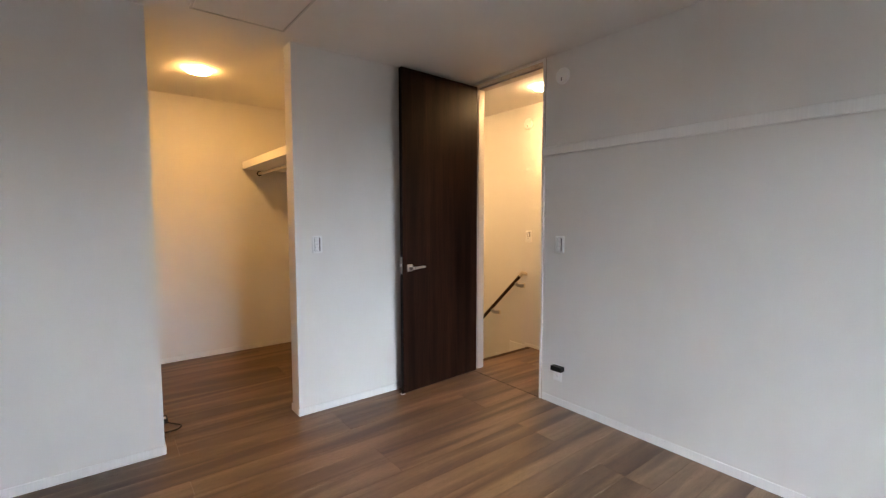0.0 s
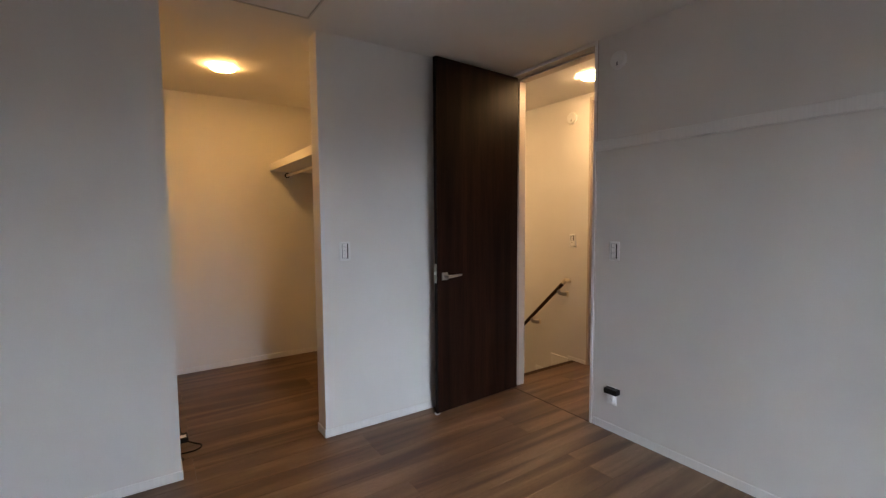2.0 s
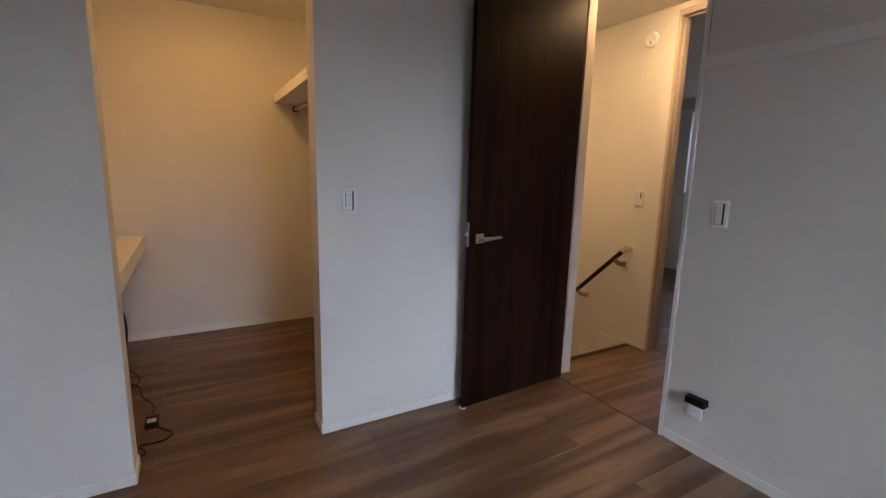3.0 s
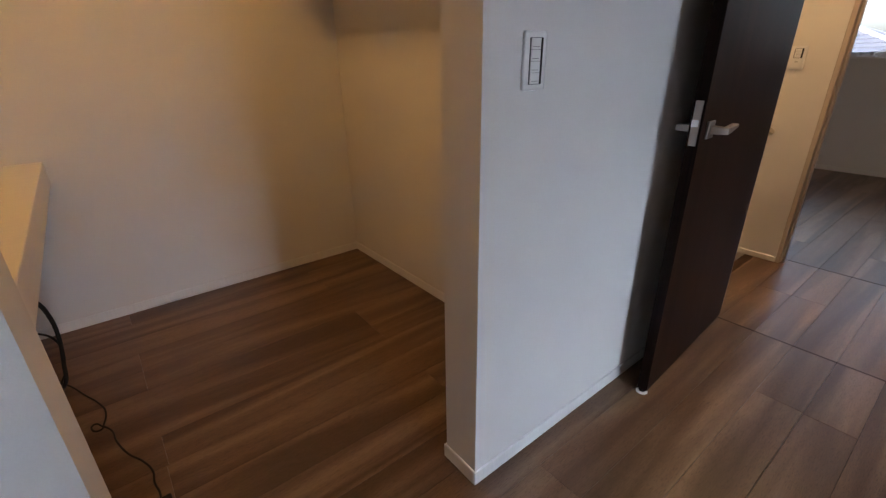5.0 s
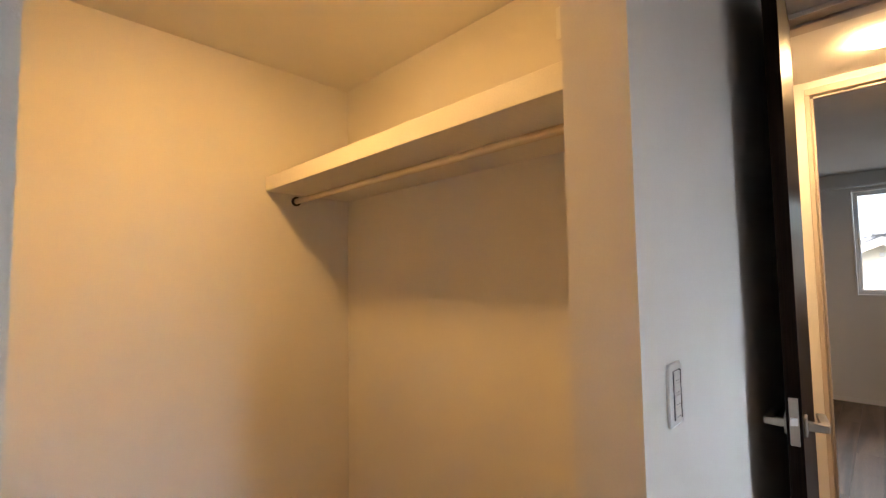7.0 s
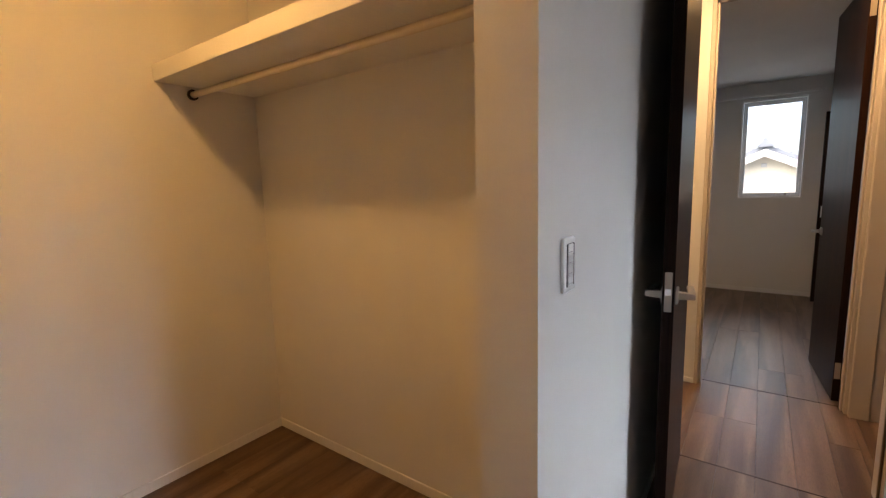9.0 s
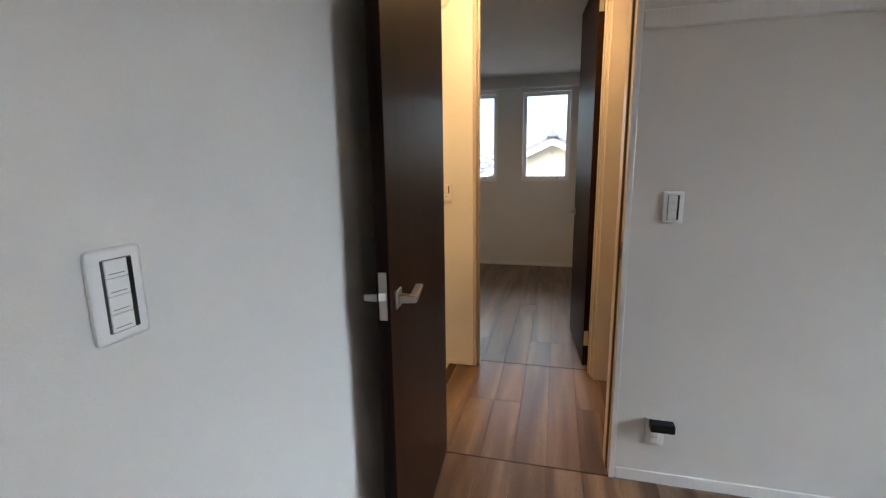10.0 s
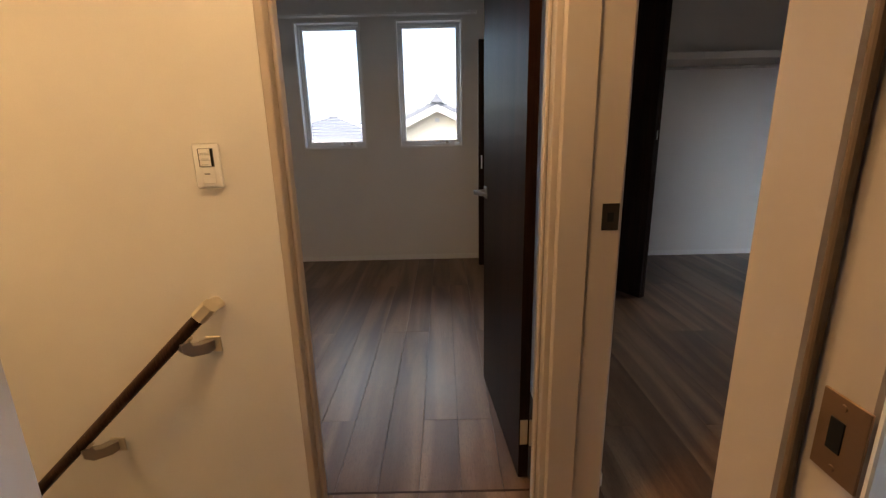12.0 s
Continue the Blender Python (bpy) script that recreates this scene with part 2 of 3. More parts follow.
# ---- plan ----
WEST, EAST, EAST_H = -0.24, 2.895, 3.036         # bedroom: west wall, east wall's room and hall faces
CW0, CW1 = 3.437, 3.570                           # wall between bedroom and closet
OPEN0, OPEN1 = 0.56, 1.345                        # closet opening
CB, CE = 5.305, 1.960                              # closet: back and east wall
HE, HE_B = 3.83, 3.928                             # hall's east wall: hall face, far bedroom face
DA0, DA1 = 2.638, 3.402                           # bedroom doorway
DB0, DB1 = 2.652, 3.383                           # far bedroom doorway
HS, HS_C = 2.630, 2.466                             # hall's south wall: hall face, side room face
DC0, DC1 = 3.052, 3.797                            # side room doorway
TOP, TOP_B = 2.5, 2.44                            # ceilings
FARX, NORTH_B, STAIR_N = 6.994, 5.6, 6.3
SOUTH_C, CC, CC_BACK = -1.8, 6.03, 6.95           # side room: south wall, closet front, closet back
HS_B = 2.530                                      # far bedroom's south wall
HEAD = 2.42                                       # head of the hall's doorways
DOWN = -2.75

# ---- walls ----
b = boxed((WEST - 0.14, CW0, 0), (OPEN0, CW1, TOP))
structure("wall_closet_west", b, WALL, "white papered wall beside the closet opening", "wall")
b = boxed((OPEN1, CW0, 0), (EAST, CW1, TOP))
structure("wall_closet_east", b, WALL, "white papered stub wall behind the open door", "wall")
b = boxed((EAST, SOUTH - 0.14, 0), (EAST_H, DA0 - 0.024, TOP))
structure("wall_east", b, WALL, "white papered bedroom wall with a picture rail", "wall")
b = boxed((EAST, DA1 + 0.024, DOWN), (EAST_H, STAIR_N, TOP))
structure("wall_stair_west", b, WALL, "white papered wall between bedroom and stairs", "wall")
b = boxed((WEST - 0.14, SOUTH - 0.14, 0), (WEST, CW0, TOP))
box(b, (WEST - 0.14, CW1, 0), (WEST, CB + 0.14, TOP))
structure("wall_west", b, WALL, "white papered bedroom side wall", "wall")
b = bmesh.new()
xs = [WEST] + [v for w in WIN_A for v in w] + [EAST]
for k in range(0, len(xs), 2):
    box(b, (xs[k], SOUTH - 0.14, 0), (xs[k + 1], SOUTH, TOP))
for xa, xb in WIN_A:
    box(b, (xa, SOUTH - 0.14, 0), (xb, SOUTH, 1.07))
    box(b, (xa, SOUTH - 0.14, 2.17), (xb, SOUTH, TOP))
structure("wall_south", b, WALL, "white papered window wall of the bedroom", "wall")
b = boxed((WEST, CB, 0), (CE + 0.14, CB + 0.14, TOP))
structure("wall_closet_back", b, WALL, "white papered back wall of the walk-in closet", "wall")
b = boxed((CE, CW1, 0), (CE + 0.14, CB, TOP))
structure("wall_closet_side", b, WALL, "white papered side wall of the walk-in closet", "wall")
b = boxed((HE, DB1 + 0.024, DOWN), (HE_B, STAIR_N, TOP))
box(b, (HE, HS + 0.0005, HEAD + 0.024), (HE_B, DB1 + 0.024, TOP))
structure("wall_hall_east", b, WALL, "white papered hall wall with a handrail over the stairs", "wall")
b = boxed((DC1 + 0.02, HS_C, 0), (HE_B, HS, TOP))
box(b, (HE_B, HS_C - 0.06, 0), (FARX, HS_B, TOP))
box(b, (EAST_H, HS_C, HEAD + 0.024), (DC1 + 0.02, HS, TOP))
structure("wall_hall_south", b, WALL, "white papered wall between hall and side room", "wall")
b = boxed((EAST_H, STAIR_N, DOWN), (HE, STAIR_N + 0.14, TOP))
structure("wall_stair_north", b, WALL, "white papered wall at the foot of the stairs", "wall")
WIN_B = ((2.751, 3.339), (3.678, 4.266), (4.605, 5.193))
WB0, WB1 = 1.137, 2.243
b = bmesh.new()
ys = [HS_C - 0.06] + [v for w in WIN_B for v in w] + [NORTH_B]
for k in range(0, len(ys), 2):
    box(b, (FARX, ys[k], 0), (FARX + 0.16, ys[k + 1], TOP_B + 0.06))
for ya, yb in WIN_B:
    box(b, (FARX, ya, 0), (FARX + 0.16, yb, WB0))
    box(b, (FARX, ya, WB1), (FARX + 0.16, yb, TOP_B + 0.06))
structure("wall_far_window", b, WALL, "pale papered wall with three narrow windows", "wall")
b = boxed((HE_B, NORTH_B, 0), (FARX, NORTH_B + 0.14, TOP_B + 0.06))
structure("wall_far_north", b, WALL, "pale papered side wall of the far bedroom", "wall")
b = boxed((CC, 1.63, 0), (CC + 0.1, HS_C, TOP))
box(b, (CC, -0.9, 2.28), (CC + 0.1, 1.63, TOP))
box(b, (CC, SOUTH_C, 0), (CC + 0.1, -0.9, TOP))
structure("wall_side_room_closet", b, WALL, "white papered wall round the built-in closet", "wall")
b = boxed((CC_BACK, SOUTH_C, 0), (CC_BACK + 0.14, HS_C, TOP))
structure("wall_side_room_back", b, WALL, "white papered back wall of the built-in closet", "wall")
b = boxed((EAST_H, SOUTH_C - 0.14, 0), (4.3, SOUTH_C, TOP))
box(b, (4.9, SOUTH_C - 0.14, 0), (CC_BACK + 0.14, SOUTH_C, TOP))
box(b, (4.3, SOUTH_C - 0.14, 0), (4.9, SOUTH_C, 0.95))
box(b, (4.3, SOUTH_C - 0.14, 2.05), (4.9, SOUTH_C, TOP))
structure("wall_side_room_south", b, WALL, "white papered window wall of the side room", "wall")
b = boxed((EAST, SOUTH_C - 0.14, 0), (EAST_H, SOUTH - 0.14, TOP))
structure("wall_side_room_west", b, WALL, "white papered wall of the side room", "wall")

# ---- ceilings ----
structure("ceiling_bedroom", boxed((WEST - 0.14, SOUTH - 0.14, TOP), (EAST_H, CB + 0.14, TOP + 0.12)), CEIL, "white papered bedroom and closet ceiling", "ceiling")
structure("ceiling_hall", boxed((EAST_H, HS_C, TOP), (HE_B, STAIR_N + 0.14, TOP + 0.12)), CEIL, "white papered hall ceiling", "ceiling")
structure("ceiling_far_bedroom", boxed((HE_B, HS_B, TOP_B), (FARX, NORTH_B, TOP_B + 0.12)), CEIL, "pale papered far bedroom ceiling", "ceiling")
structure("ceiling_side_room", boxed((EAST_H, SOUTH_C - 0.14, TOP), (CC_BACK + 0.14, HS_C, TOP + 0.12)), CEIL, "white papered side room ceiling", "ceiling")

# ---- baseboards ----
BH, BT = 0.052, 0.007


def baseboard(name, p, q, side, high=BH):
    """A skirting board along a wall from p to q; side: the way (dx, dy) that it faces."""
    (xa, ya), (xb, yb) = p, q
    dx, dy = side[0] * BT, side[1] * BT
    bm = boxed((min(xa, xb, xa + dx), min(ya, yb, ya + dy), 0), (max(xa, xb, xa + dx), max(ya, yb, ya + dy), high), 0.0025)
    return structure(name, bm, TRIM, "slim white skirting board", "baseboard")


baseboard("baseboard", (WEST, CW0), (OPEN0 + BT, CW0), (0, -1))
baseboard("baseboard", (OPEN0, CW0), (OPEN0, CW1 + BT), (1, 0))
baseboard("baseboard", (OPEN1 - BT, CW0), (EAST - 0.002, CW0), (0, -1))
baseboard("baseboard", (OPEN1, CW0), (OPEN1, CW1 + BT), (-1, 0))
baseboard("baseboard", (EAST, SOUTH), (EAST, DA0 - 0.026), (-1, 0))
baseboard("baseboard", (WEST, SOUTH), (WEST, CW0 - BT), (1, 0))
baseboard("baseboard", (WEST, SOUTH), (EAST - BT, SOUTH), (0, 1))
baseboard("baseboard", (WEST, CB), (CE, CB), (0, -1))
baseboard("baseboard", (CE, CW1), (CE, CB - BT), (-1, 0))
baseboard("baseboard", (OPEN1, CW1), (CE - BT, CW1), (0, 1))
baseboard("baseboard", (HE, DB1 + 0.0245), (HE, 3.617), (-1, 0), 0.034)
baseboard("baseboard", (FARX, HS_B), (FARX, NORTH_B), (-1, 0))
baseboard("baseboard", (HE_B + 0.02, HS_B), (FARX - BT, HS_B), (0, 1))
baseboard("baseboard", (HE_B + 0.002, NORTH_B), (FARX - BT, NORTH_B), (0, -1))
baseboard("baseboard", (CC, 1.70), (CC, HS_C), (-1, 0))
baseboard("baseboard", (CC_BACK, -1.5), (CC_BACK, HS_C), (-1, 0))
baseboard("baseboard", (HE_B + 0.002, HS_C - 0.06), (CC - BT, HS_C - 0.06), (0, -1))


# ---- door frames ----
def lining(name, posts, label):
    f = tagged(new(name), label, "door frame", "", "structure")
    for nm, lo, hi in posts:
        part(nm, boxed(lo, hi, 0.003), JAMB, f)
    return f


# bedroom doorway: rebated jambs and a low head flush with the ceiling
AX0, AX1, ASTOP = EAST - 0.004, EAST_H + 0.008, EAST + 0.056
fa = lining("door_frame_1", (
    ("jamb", (AX0, DA0 - 0.022, 0), (AX1, DA0, TOP - 0.002)),
    ("jamb", (AX0, DA1, 0), (EAST_H - 0.008, DA1 + 0.022, TOP - 0.002)),
    ("stop", (ASTOP, DA0 + 0.001, 0), (AX1 - 0.012, DA0 + 0.010, TOP - 0.044)),
    ("stop", (ASTOP, DA1 - 0.010, 0), (EAST_H - 0.014, DA1 - 0.001, TOP - 0.044)),
    ("head", (AX0, DA0 + 0.001, TOP - 0.028), (AX1, DA1 - 0.001, TOP - 0.003)),
    ("stop", (ASTOP, DA0 + 0.015, TOP - 0.044), (AX1 - 0.012, DA1 - 0.015, TOP - 0.030)),
), "slim cream bedroom door frame up to the ceiling")
for lo, hi in (((DA0 - 0.022, 0), (DA0 - 0.0005, TOP - 0.002)), ((DA1 + 0.0005, 0), (DA1 + 0.022, TOP - 0.002)), ((DA0, TOP - 0.026), (DA1, TOP - 0.004))):
    part("casing", boxed((EAST - 0.010, *lo), (EAST - 0.0043, *hi), 0.0015), TRIM, fa, "narrow white casing strip")
for yy in ((DA0 + 0.0005, DA0 + 0.009),):
    part("gasket", boxed((ASTOP - 0.009, yy[0], 0.001), (ASTOP - 0.0003, yy[1], TOP - 0.045), 0.003, 2), GASKET, fa, "brown rubber door gasket")
part("catch", boxed((EAST + 0.012, DA0 + 0.06, TOP - 0.034), (EAST + 0.03, DA0 + 0.10, TOP - 0.028), 0.001), NICKEL, fa)
sp = part("strike_plate", boxed((EAST - 0.003, DA0 - 0.0005, 0.958), (EAST + 0.038, DA0 + 0.002, 1.028), 0.0006), COPPER, fa, "bronze strike plate")
part("latch_hole", boxed((EAST + 0.014, DA0 + 0.0015, 0.980), (EAST + 0.027, DA0 + 0.0028, 1.008), 0.0004), BLACK, sp)
for zz in (0.966, 1.020):
    part("screw", rod(bmesh.new(), (EAST + 0.018, DA0 + 0.0015, zz), (EAST + 0.018, DA0 + 0.0032, zz), 0.0032, 0.0026, 10), COPPER, sp)

# far bedroom doorway with profiled casings
BX0, BX1 = HE - 0.005, HE_B + 0.008
fb = lining("door_frame_2", (
    ("jamb", (BX0, DB0 - 0.044, 0), (BX1, DB0, HEAD)),
    ("jamb", (BX0, DB1, 0), (BX1, DB1 + 0.0235, HEAD)),
    ("head", (BX0, DB0 - 0.044, HEAD + 0.001), (BX1, DB1 + 0.0235, HEAD + 0.040)),
    ("stop", (HE + 0.03, DB0 + 0.001, 0), (HE + 0.066, DB0 + 0.012, HEAD - 0.012)),
    ("stop", (HE + 0.03, DB1 - 0.012, 0), (HE + 0.066, DB1 - 0.001, HEAD - 0.012)),
    ("stop", (HE + 0.03, DB0 + 0.013, HEAD - 0.012), (HE + 0.066, DB1 - 0.013, HEAD - 0.001)),
), "cream far bedroom door frame with rounded edges")

# side room doorway
fc = lining("door_frame_3", (
    ("jamb", (DC1, HS_C - 0.004, 0), (DC1 + 0.018, HS + 0.006, HEAD)),
    ("jamb", (EAST_H + 0.001, HS_C - 0.008, 0), (DC0, DA0 - 0.0225, HEAD)),
    ("head", (AX1 + 0.001, HS_C - 0.008, HEAD + 0.001), (DC1 + 0.018, HS + 0.010, HEAD + 0.022)),
    ("casing", (DC1 + 0.0185, HS_C - 0.014, 0), (DC1 + 0.044, HS_C - 0.0005, HEAD + 0.044)),
    ("stop", (DC1 - 0.009, HS_C + 0.083, 0), (DC1 - 0.001, HS + 0.005, HEAD - 0.01)),
), "cream side room door frame with slim casing")
sp = part("strike_plate", boxed((DC1 - 0.002, HS_C + 0.002, 0.968), (DC1 + 0.0005, HS_C + 0.048, 1.042), 0.0006), DARKMETAL, fc, "dark bronze strike plate")
part("latch_hole", boxed((DC1 - 0.0028, HS_C + 0.016, 0.992), (DC1 - 0.0015, HS_C + 0.034, 1.018), 0.0004), BLACK, sp)


# ---- door leaves ----
def lever(parent, x, z, face, out, along):
    """A lever handle on a square rose; out is +1 or -1 along local y, along the way of the lever on local x."""
    def ybox(a, c):
        return sorted((face + out * a, face + out * c))
    h = part("lever_handle", bmesh.new(), NICKEL, parent, "satin nickel lever handle")
    y0, y1 = ybox(0.0, 0.008)
    part("rose", boxed((x - 0.026, y0, z - 0.026), (x + 0.026, y1, z + 0.026), 0.002), NICKEL, h)
    y0, y1 = ybox(0.0075, 0.057)
    bm = boxed((x - 0.011, y0, z - 0.012), (x + 0.011, y1, z + 0.012), 0.002)
    for v in bm.verts:
        s = abs(v.co.y - face) / 0.057
        v.co.z = z + (v.co.z - z) * (1.08 - 0.28 * s)
    part("neck", bm, NICKEL, h)
    bm = bmesh.new()
    y0, y1 = ybox(0.035, 0.057)
    box(bm, (min(x + along * 0.0112, x + along * 0.125), y0, z - 0.0095), (max(x + along * 0.0112, x + along * 0.125), y1, z + 0.0095), 0.002, 1)
    for v in bm.verts:
        s = (v.co.x - x) * along / 0.125
        if s > 0:
            v.co.z = z + (v.co.z - z) * (1 - 0.45 * s) + 0.004 * s
            v.co.y -= out * 0.012 * s * s
    part("grip", bm, NICKEL, h, smooth=True)
    return h


def door_leaf(name, loc, rz, width, height, label, hinge_zs):
    d = thing(name, loc, label, "door", "", rz)
    th = 0.036
    part("panel", boxed((0.001, -th, 0.010), (width, 0, height), 0.0012), DOOR, d)
    part("edge_band", boxed((width, -th + 0.0005, 0.0105), (width + 0.0012, -0.0005, height - 0.0005), 0.0004), DOOR_EDGE, d)
    lever(d, width - 0.062, 0.977, 0.0, 1, -1)
    lever(d, width - 0.062, 0.977, -th, -1, -1)
    lp = part("lock_plate", boxed((width + 0.0012, -th / 2 - 0.011, 0.934), (width + 0.0035, -th / 2 + 0.011, 1.064), 0.002, 2), NICKEL, d, "satin nickel lock plate")
    outline = [(-0.008, 0.0), (0.008, 0.0), (0.008, 0.004), (-0.008, 0.012)]
    lb_ = extruded(outline, [lambda a, c: (width + 0.0035 + c, -th / 2 + a, 0.990), lambda a, c: (width + 0.0035 + c, -th / 2 + a, 1.010)])
    part("latch_bolt", lb_, ALU, lp)
    for zz in (0.945, 1.053):
        part("screw", rod(bmesh.new(), (width + 0.003, -th / 2, zz), (width + 0.0042, -th / 2, zz), 0.003, sides=10), NICKEL, lp)
    for zz in hinge_zs:
        hg = part("hinge", boxed((-0.0015, -th + 0.006, zz - 0.05), (0.0008, -0.003, zz + 0.05), 0.0006), BRONZE, d, "champagne metal hinge")
        part("knuckle", rod(bmesh.new(), (-0.006, -th - 0.004, zz - 0.05), (-0.006, -th - 0.004, zz + 0.05), 0.006, sides=12), BRONZE, hg)
    return d


dl = door_leaf("bedroom_door", (2.909, 3.362, 0), 183.8, 0.799, 2.464, "open dark espresso wooden door, nearly against the wall", (0.22, 1.2, 2.2))
fs = part("floor_stop", lathe([(0.021, 0.0), (0.021, 0.003), (0.018, 0.005), (0.012, 0.0055)], 20), PLASTIC, dl, "white floor door stop")
fs.location = (0.796, -0.018, 0)
part("stop_pin", lathe([(0.012, 0.0056), (0.012, 0.009), (0.008, 0.0098)], 16), BLACK, fs, "black rubber pin")
door_leaf("far_bedroom_door", (3.970, 2.692, 0), 5.0, 0.706, 2.405, "open dark espresso wooden door in the far bedroom", (0.20, 2.25))


# ---- lamps ----
def ceiling_lamp(name, loc, glass):
    d = thing(name, loc, "lit round flush ceiling lamp with warm glow", "ceiling lamp", "flush ceiling lamps")
    part("base", lathe([(0.074, 0.0), (0.078, -0.003), (0.078, -0.010), (0.074, -0.012)], 40), PLASTIC, d, smooth=True)
    prof = [(0.084, -0.0122)] + [(0.088 * math.cos(a), -0.0135 - 0.020 * math.sin(a)) for a in [radians(x) for x in (12, 28, 45, 62, 78)]] + [(0.004, -0.0338)]
    part("diffuser", lathe(prof, 40), glass, d, "glowing warm diffuser", smooth=True)
    return d


ceiling_lamp("ceiling_lamp", (0.972, 4.415, TOP), LAMPGLASS)
ceiling_lamp("ceiling_lamp", (3.43, 3.075, TOP), HALLGLASS)
# added over the stairs, out of view, to brighten the low hall wall
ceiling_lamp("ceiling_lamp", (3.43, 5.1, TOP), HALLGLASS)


# ---- switches, sockets, detectors ----
def switch_plate(name, loc, rz, label, rockers, blank=False):
    """A wall switch; local x to the right along the wall, local -y out of it."""
    s = thing(name, loc, label, "light switch", "wall switches", rz)
    part("plate", boxed((-0.036, -0.0080, -0.06), (0.036, 0, 0.06), 0.0065, 3), PLASTIC, s, smooth=True)
    x0, x1 = -0.018, 0.020
    z0, z1 = (-0.046, 0.046) if not blank else (0.0, 0.046)
    part("gap", boxed((x0 - 0.0022, -0.0098, z0), (x0 + 0.0002, -0.0075, z1)), GREYPLASTIC, s, "dark strip beside the rockers")
    part("seam", boxed((x0 - 0.0012, -0.0088, z0 - 0.0012), (x1 + 0.0004, -0.0075, z1 + 0.0012)), INK, s, "grey seam round the rockers")
    part("gap", boxed((x1 - 0.0068, -0.0108, z0), (x1 - 0.0008, -0.0075, z1)), BLACK, s, "dark strip beside the rockers")
    h = (z1 - z0) / rockers
    for k in range(rockers):
        r = part("rocker", boxed((x0 + 0.0006, -0.0112, z0 + k * h + 0.0004), (x1 - 0.0074, -0.0086, z0 + (k + 1) * h - 0.0004), 0.0006), PLASTIC, s)
        part("name_line", boxed((x0 + 0.004, -0.0115, z0 + (k + 0.22) * h), (x1 - 0.0125, -0.0111, z0 + (k + 0.22) * h + 0.0011)), INK, r, "grey printed line")
    if blank:
        c = part("cover", boxed((x0 + 0.002, -0.0105, -0.046), (x1, -0.0078, -0.003), 0.0012), PLASTIC, s)
        part("name_line", boxed((-0.009, -0.0108, -0.022), (0.006, -0.0104, -0.0185)), INK, c, "grey printed line")
    return s


switch_plate("wall_switch", (1.495, CW0, 1.178), 0, "white four-rocker wall switch on the stub wall", 4)
switch_plate("wall_switch", (EAST, 2.470, 1.168), -90, "white three-rocker wall switch beside the doorway", 3)
switch_plate("wall_switch", (HE, 3.577, 1.163), -90, "cream wall switch above the handrail", 3, True)


def detector(name, loc, rz):
    d = thing(name, loc, "round white wall detector with a slot", "detector", "round wall detectors", rz)
    body = lathe([(0.054, 0.0), (0.055, 0.006), (0.052, 0.016), (0.046, 0.021)], 40)
    body.transform(Matrix.Rotation(radians(90), 4, "X"))
    part("body", body, PLASTIC, d, smooth=True)
    part("slot", boxed((-0.004, -0.0222, -0.034), (0.003, -0.0205, -0.012), 0.0005), GREYPLASTIC, d, "dark slot")
    return d


detector("wall_detector", (EAST, 2.467, 2.333), -90)
detector("wall_detector", (HE, 3.597, 2.312), -90)


def socket(name, loc, rz, label):
    s = thing(name, loc, label, "power socket", "wall sockets", rz)
    part("plate", boxed((-0.036, -0.008, -0.06), (0.036, 0, 0.06), 0.004, 2), PLASTIC, s, smooth=True)
    part("insert", boxed((-0.015, -0.0105, -0.048), (0.015, -0.0078, 0.048), 0.001), PLASTIC, s)
    for zz in (0.022, -0.022):
        for xx in (-0.006, 0.006):
            part("slot", boxed((xx - 0.001, -0.0112, zz - 0.005), (xx + 0.001, -0.0104, zz + 0.005)), GREYPLASTIC, s)
    return s


socket("wall_socket", (EAST, 2.470, 0.240), -90, "white wall socket low beside the doorway")
s = thing("plugged_adapter", (EAST - 0.0112, 2.450, 0.264), "black plug-in adapter in the low wall socket", "adapter", "", -90)
part("body", boxed((-0.045, -0.045, 0.0), (0.045, 0, 0.034), 0.003, 2), BLACK, s)
part("prong", boxed((-0.02, 0, 0.012), (-0.008, 0.006, 0.022)), NICKEL, s)
socket("wall_socket", (CE, 3.892, 2.322), -90, "cream wall socket above the closet shelf")
socket("wall_socket", (WEST, 3.30, 0.24), 90, "white wall socket low on the side wall")
s = thing("white_plug", (WEST + 0.0112, 3.30, 0.225), "white phone charger plug with thin white cord", "charger", "", 90)
part("body", boxed((-0.022, -0.04, -0.018), (0.022, 0, 0.018), 0.003, 2), PLASTIC, s)
tube("cord", [(0, -0.04, 0), (0.02, -0.09, 0.005), (0.05, -0.11, -0.06), (0.055, -0.105, -0.135)], 0.0022, WHITECORD, s)
s = thing("pink_device", (WEST + 0.100, 3.36, 0.0), "small pink device standing on the floor, charging", "device")
part("body", boxed((-0.018, -0.03, 0.0), (0.018, 0.03, 0.085), 0.006, 2), PINK, s, smooth=True)
part("connector", boxed((-0.006, -0.008, 0.084), (0.006, 0.008, 0.10), 0.002), WHITECORD, s)

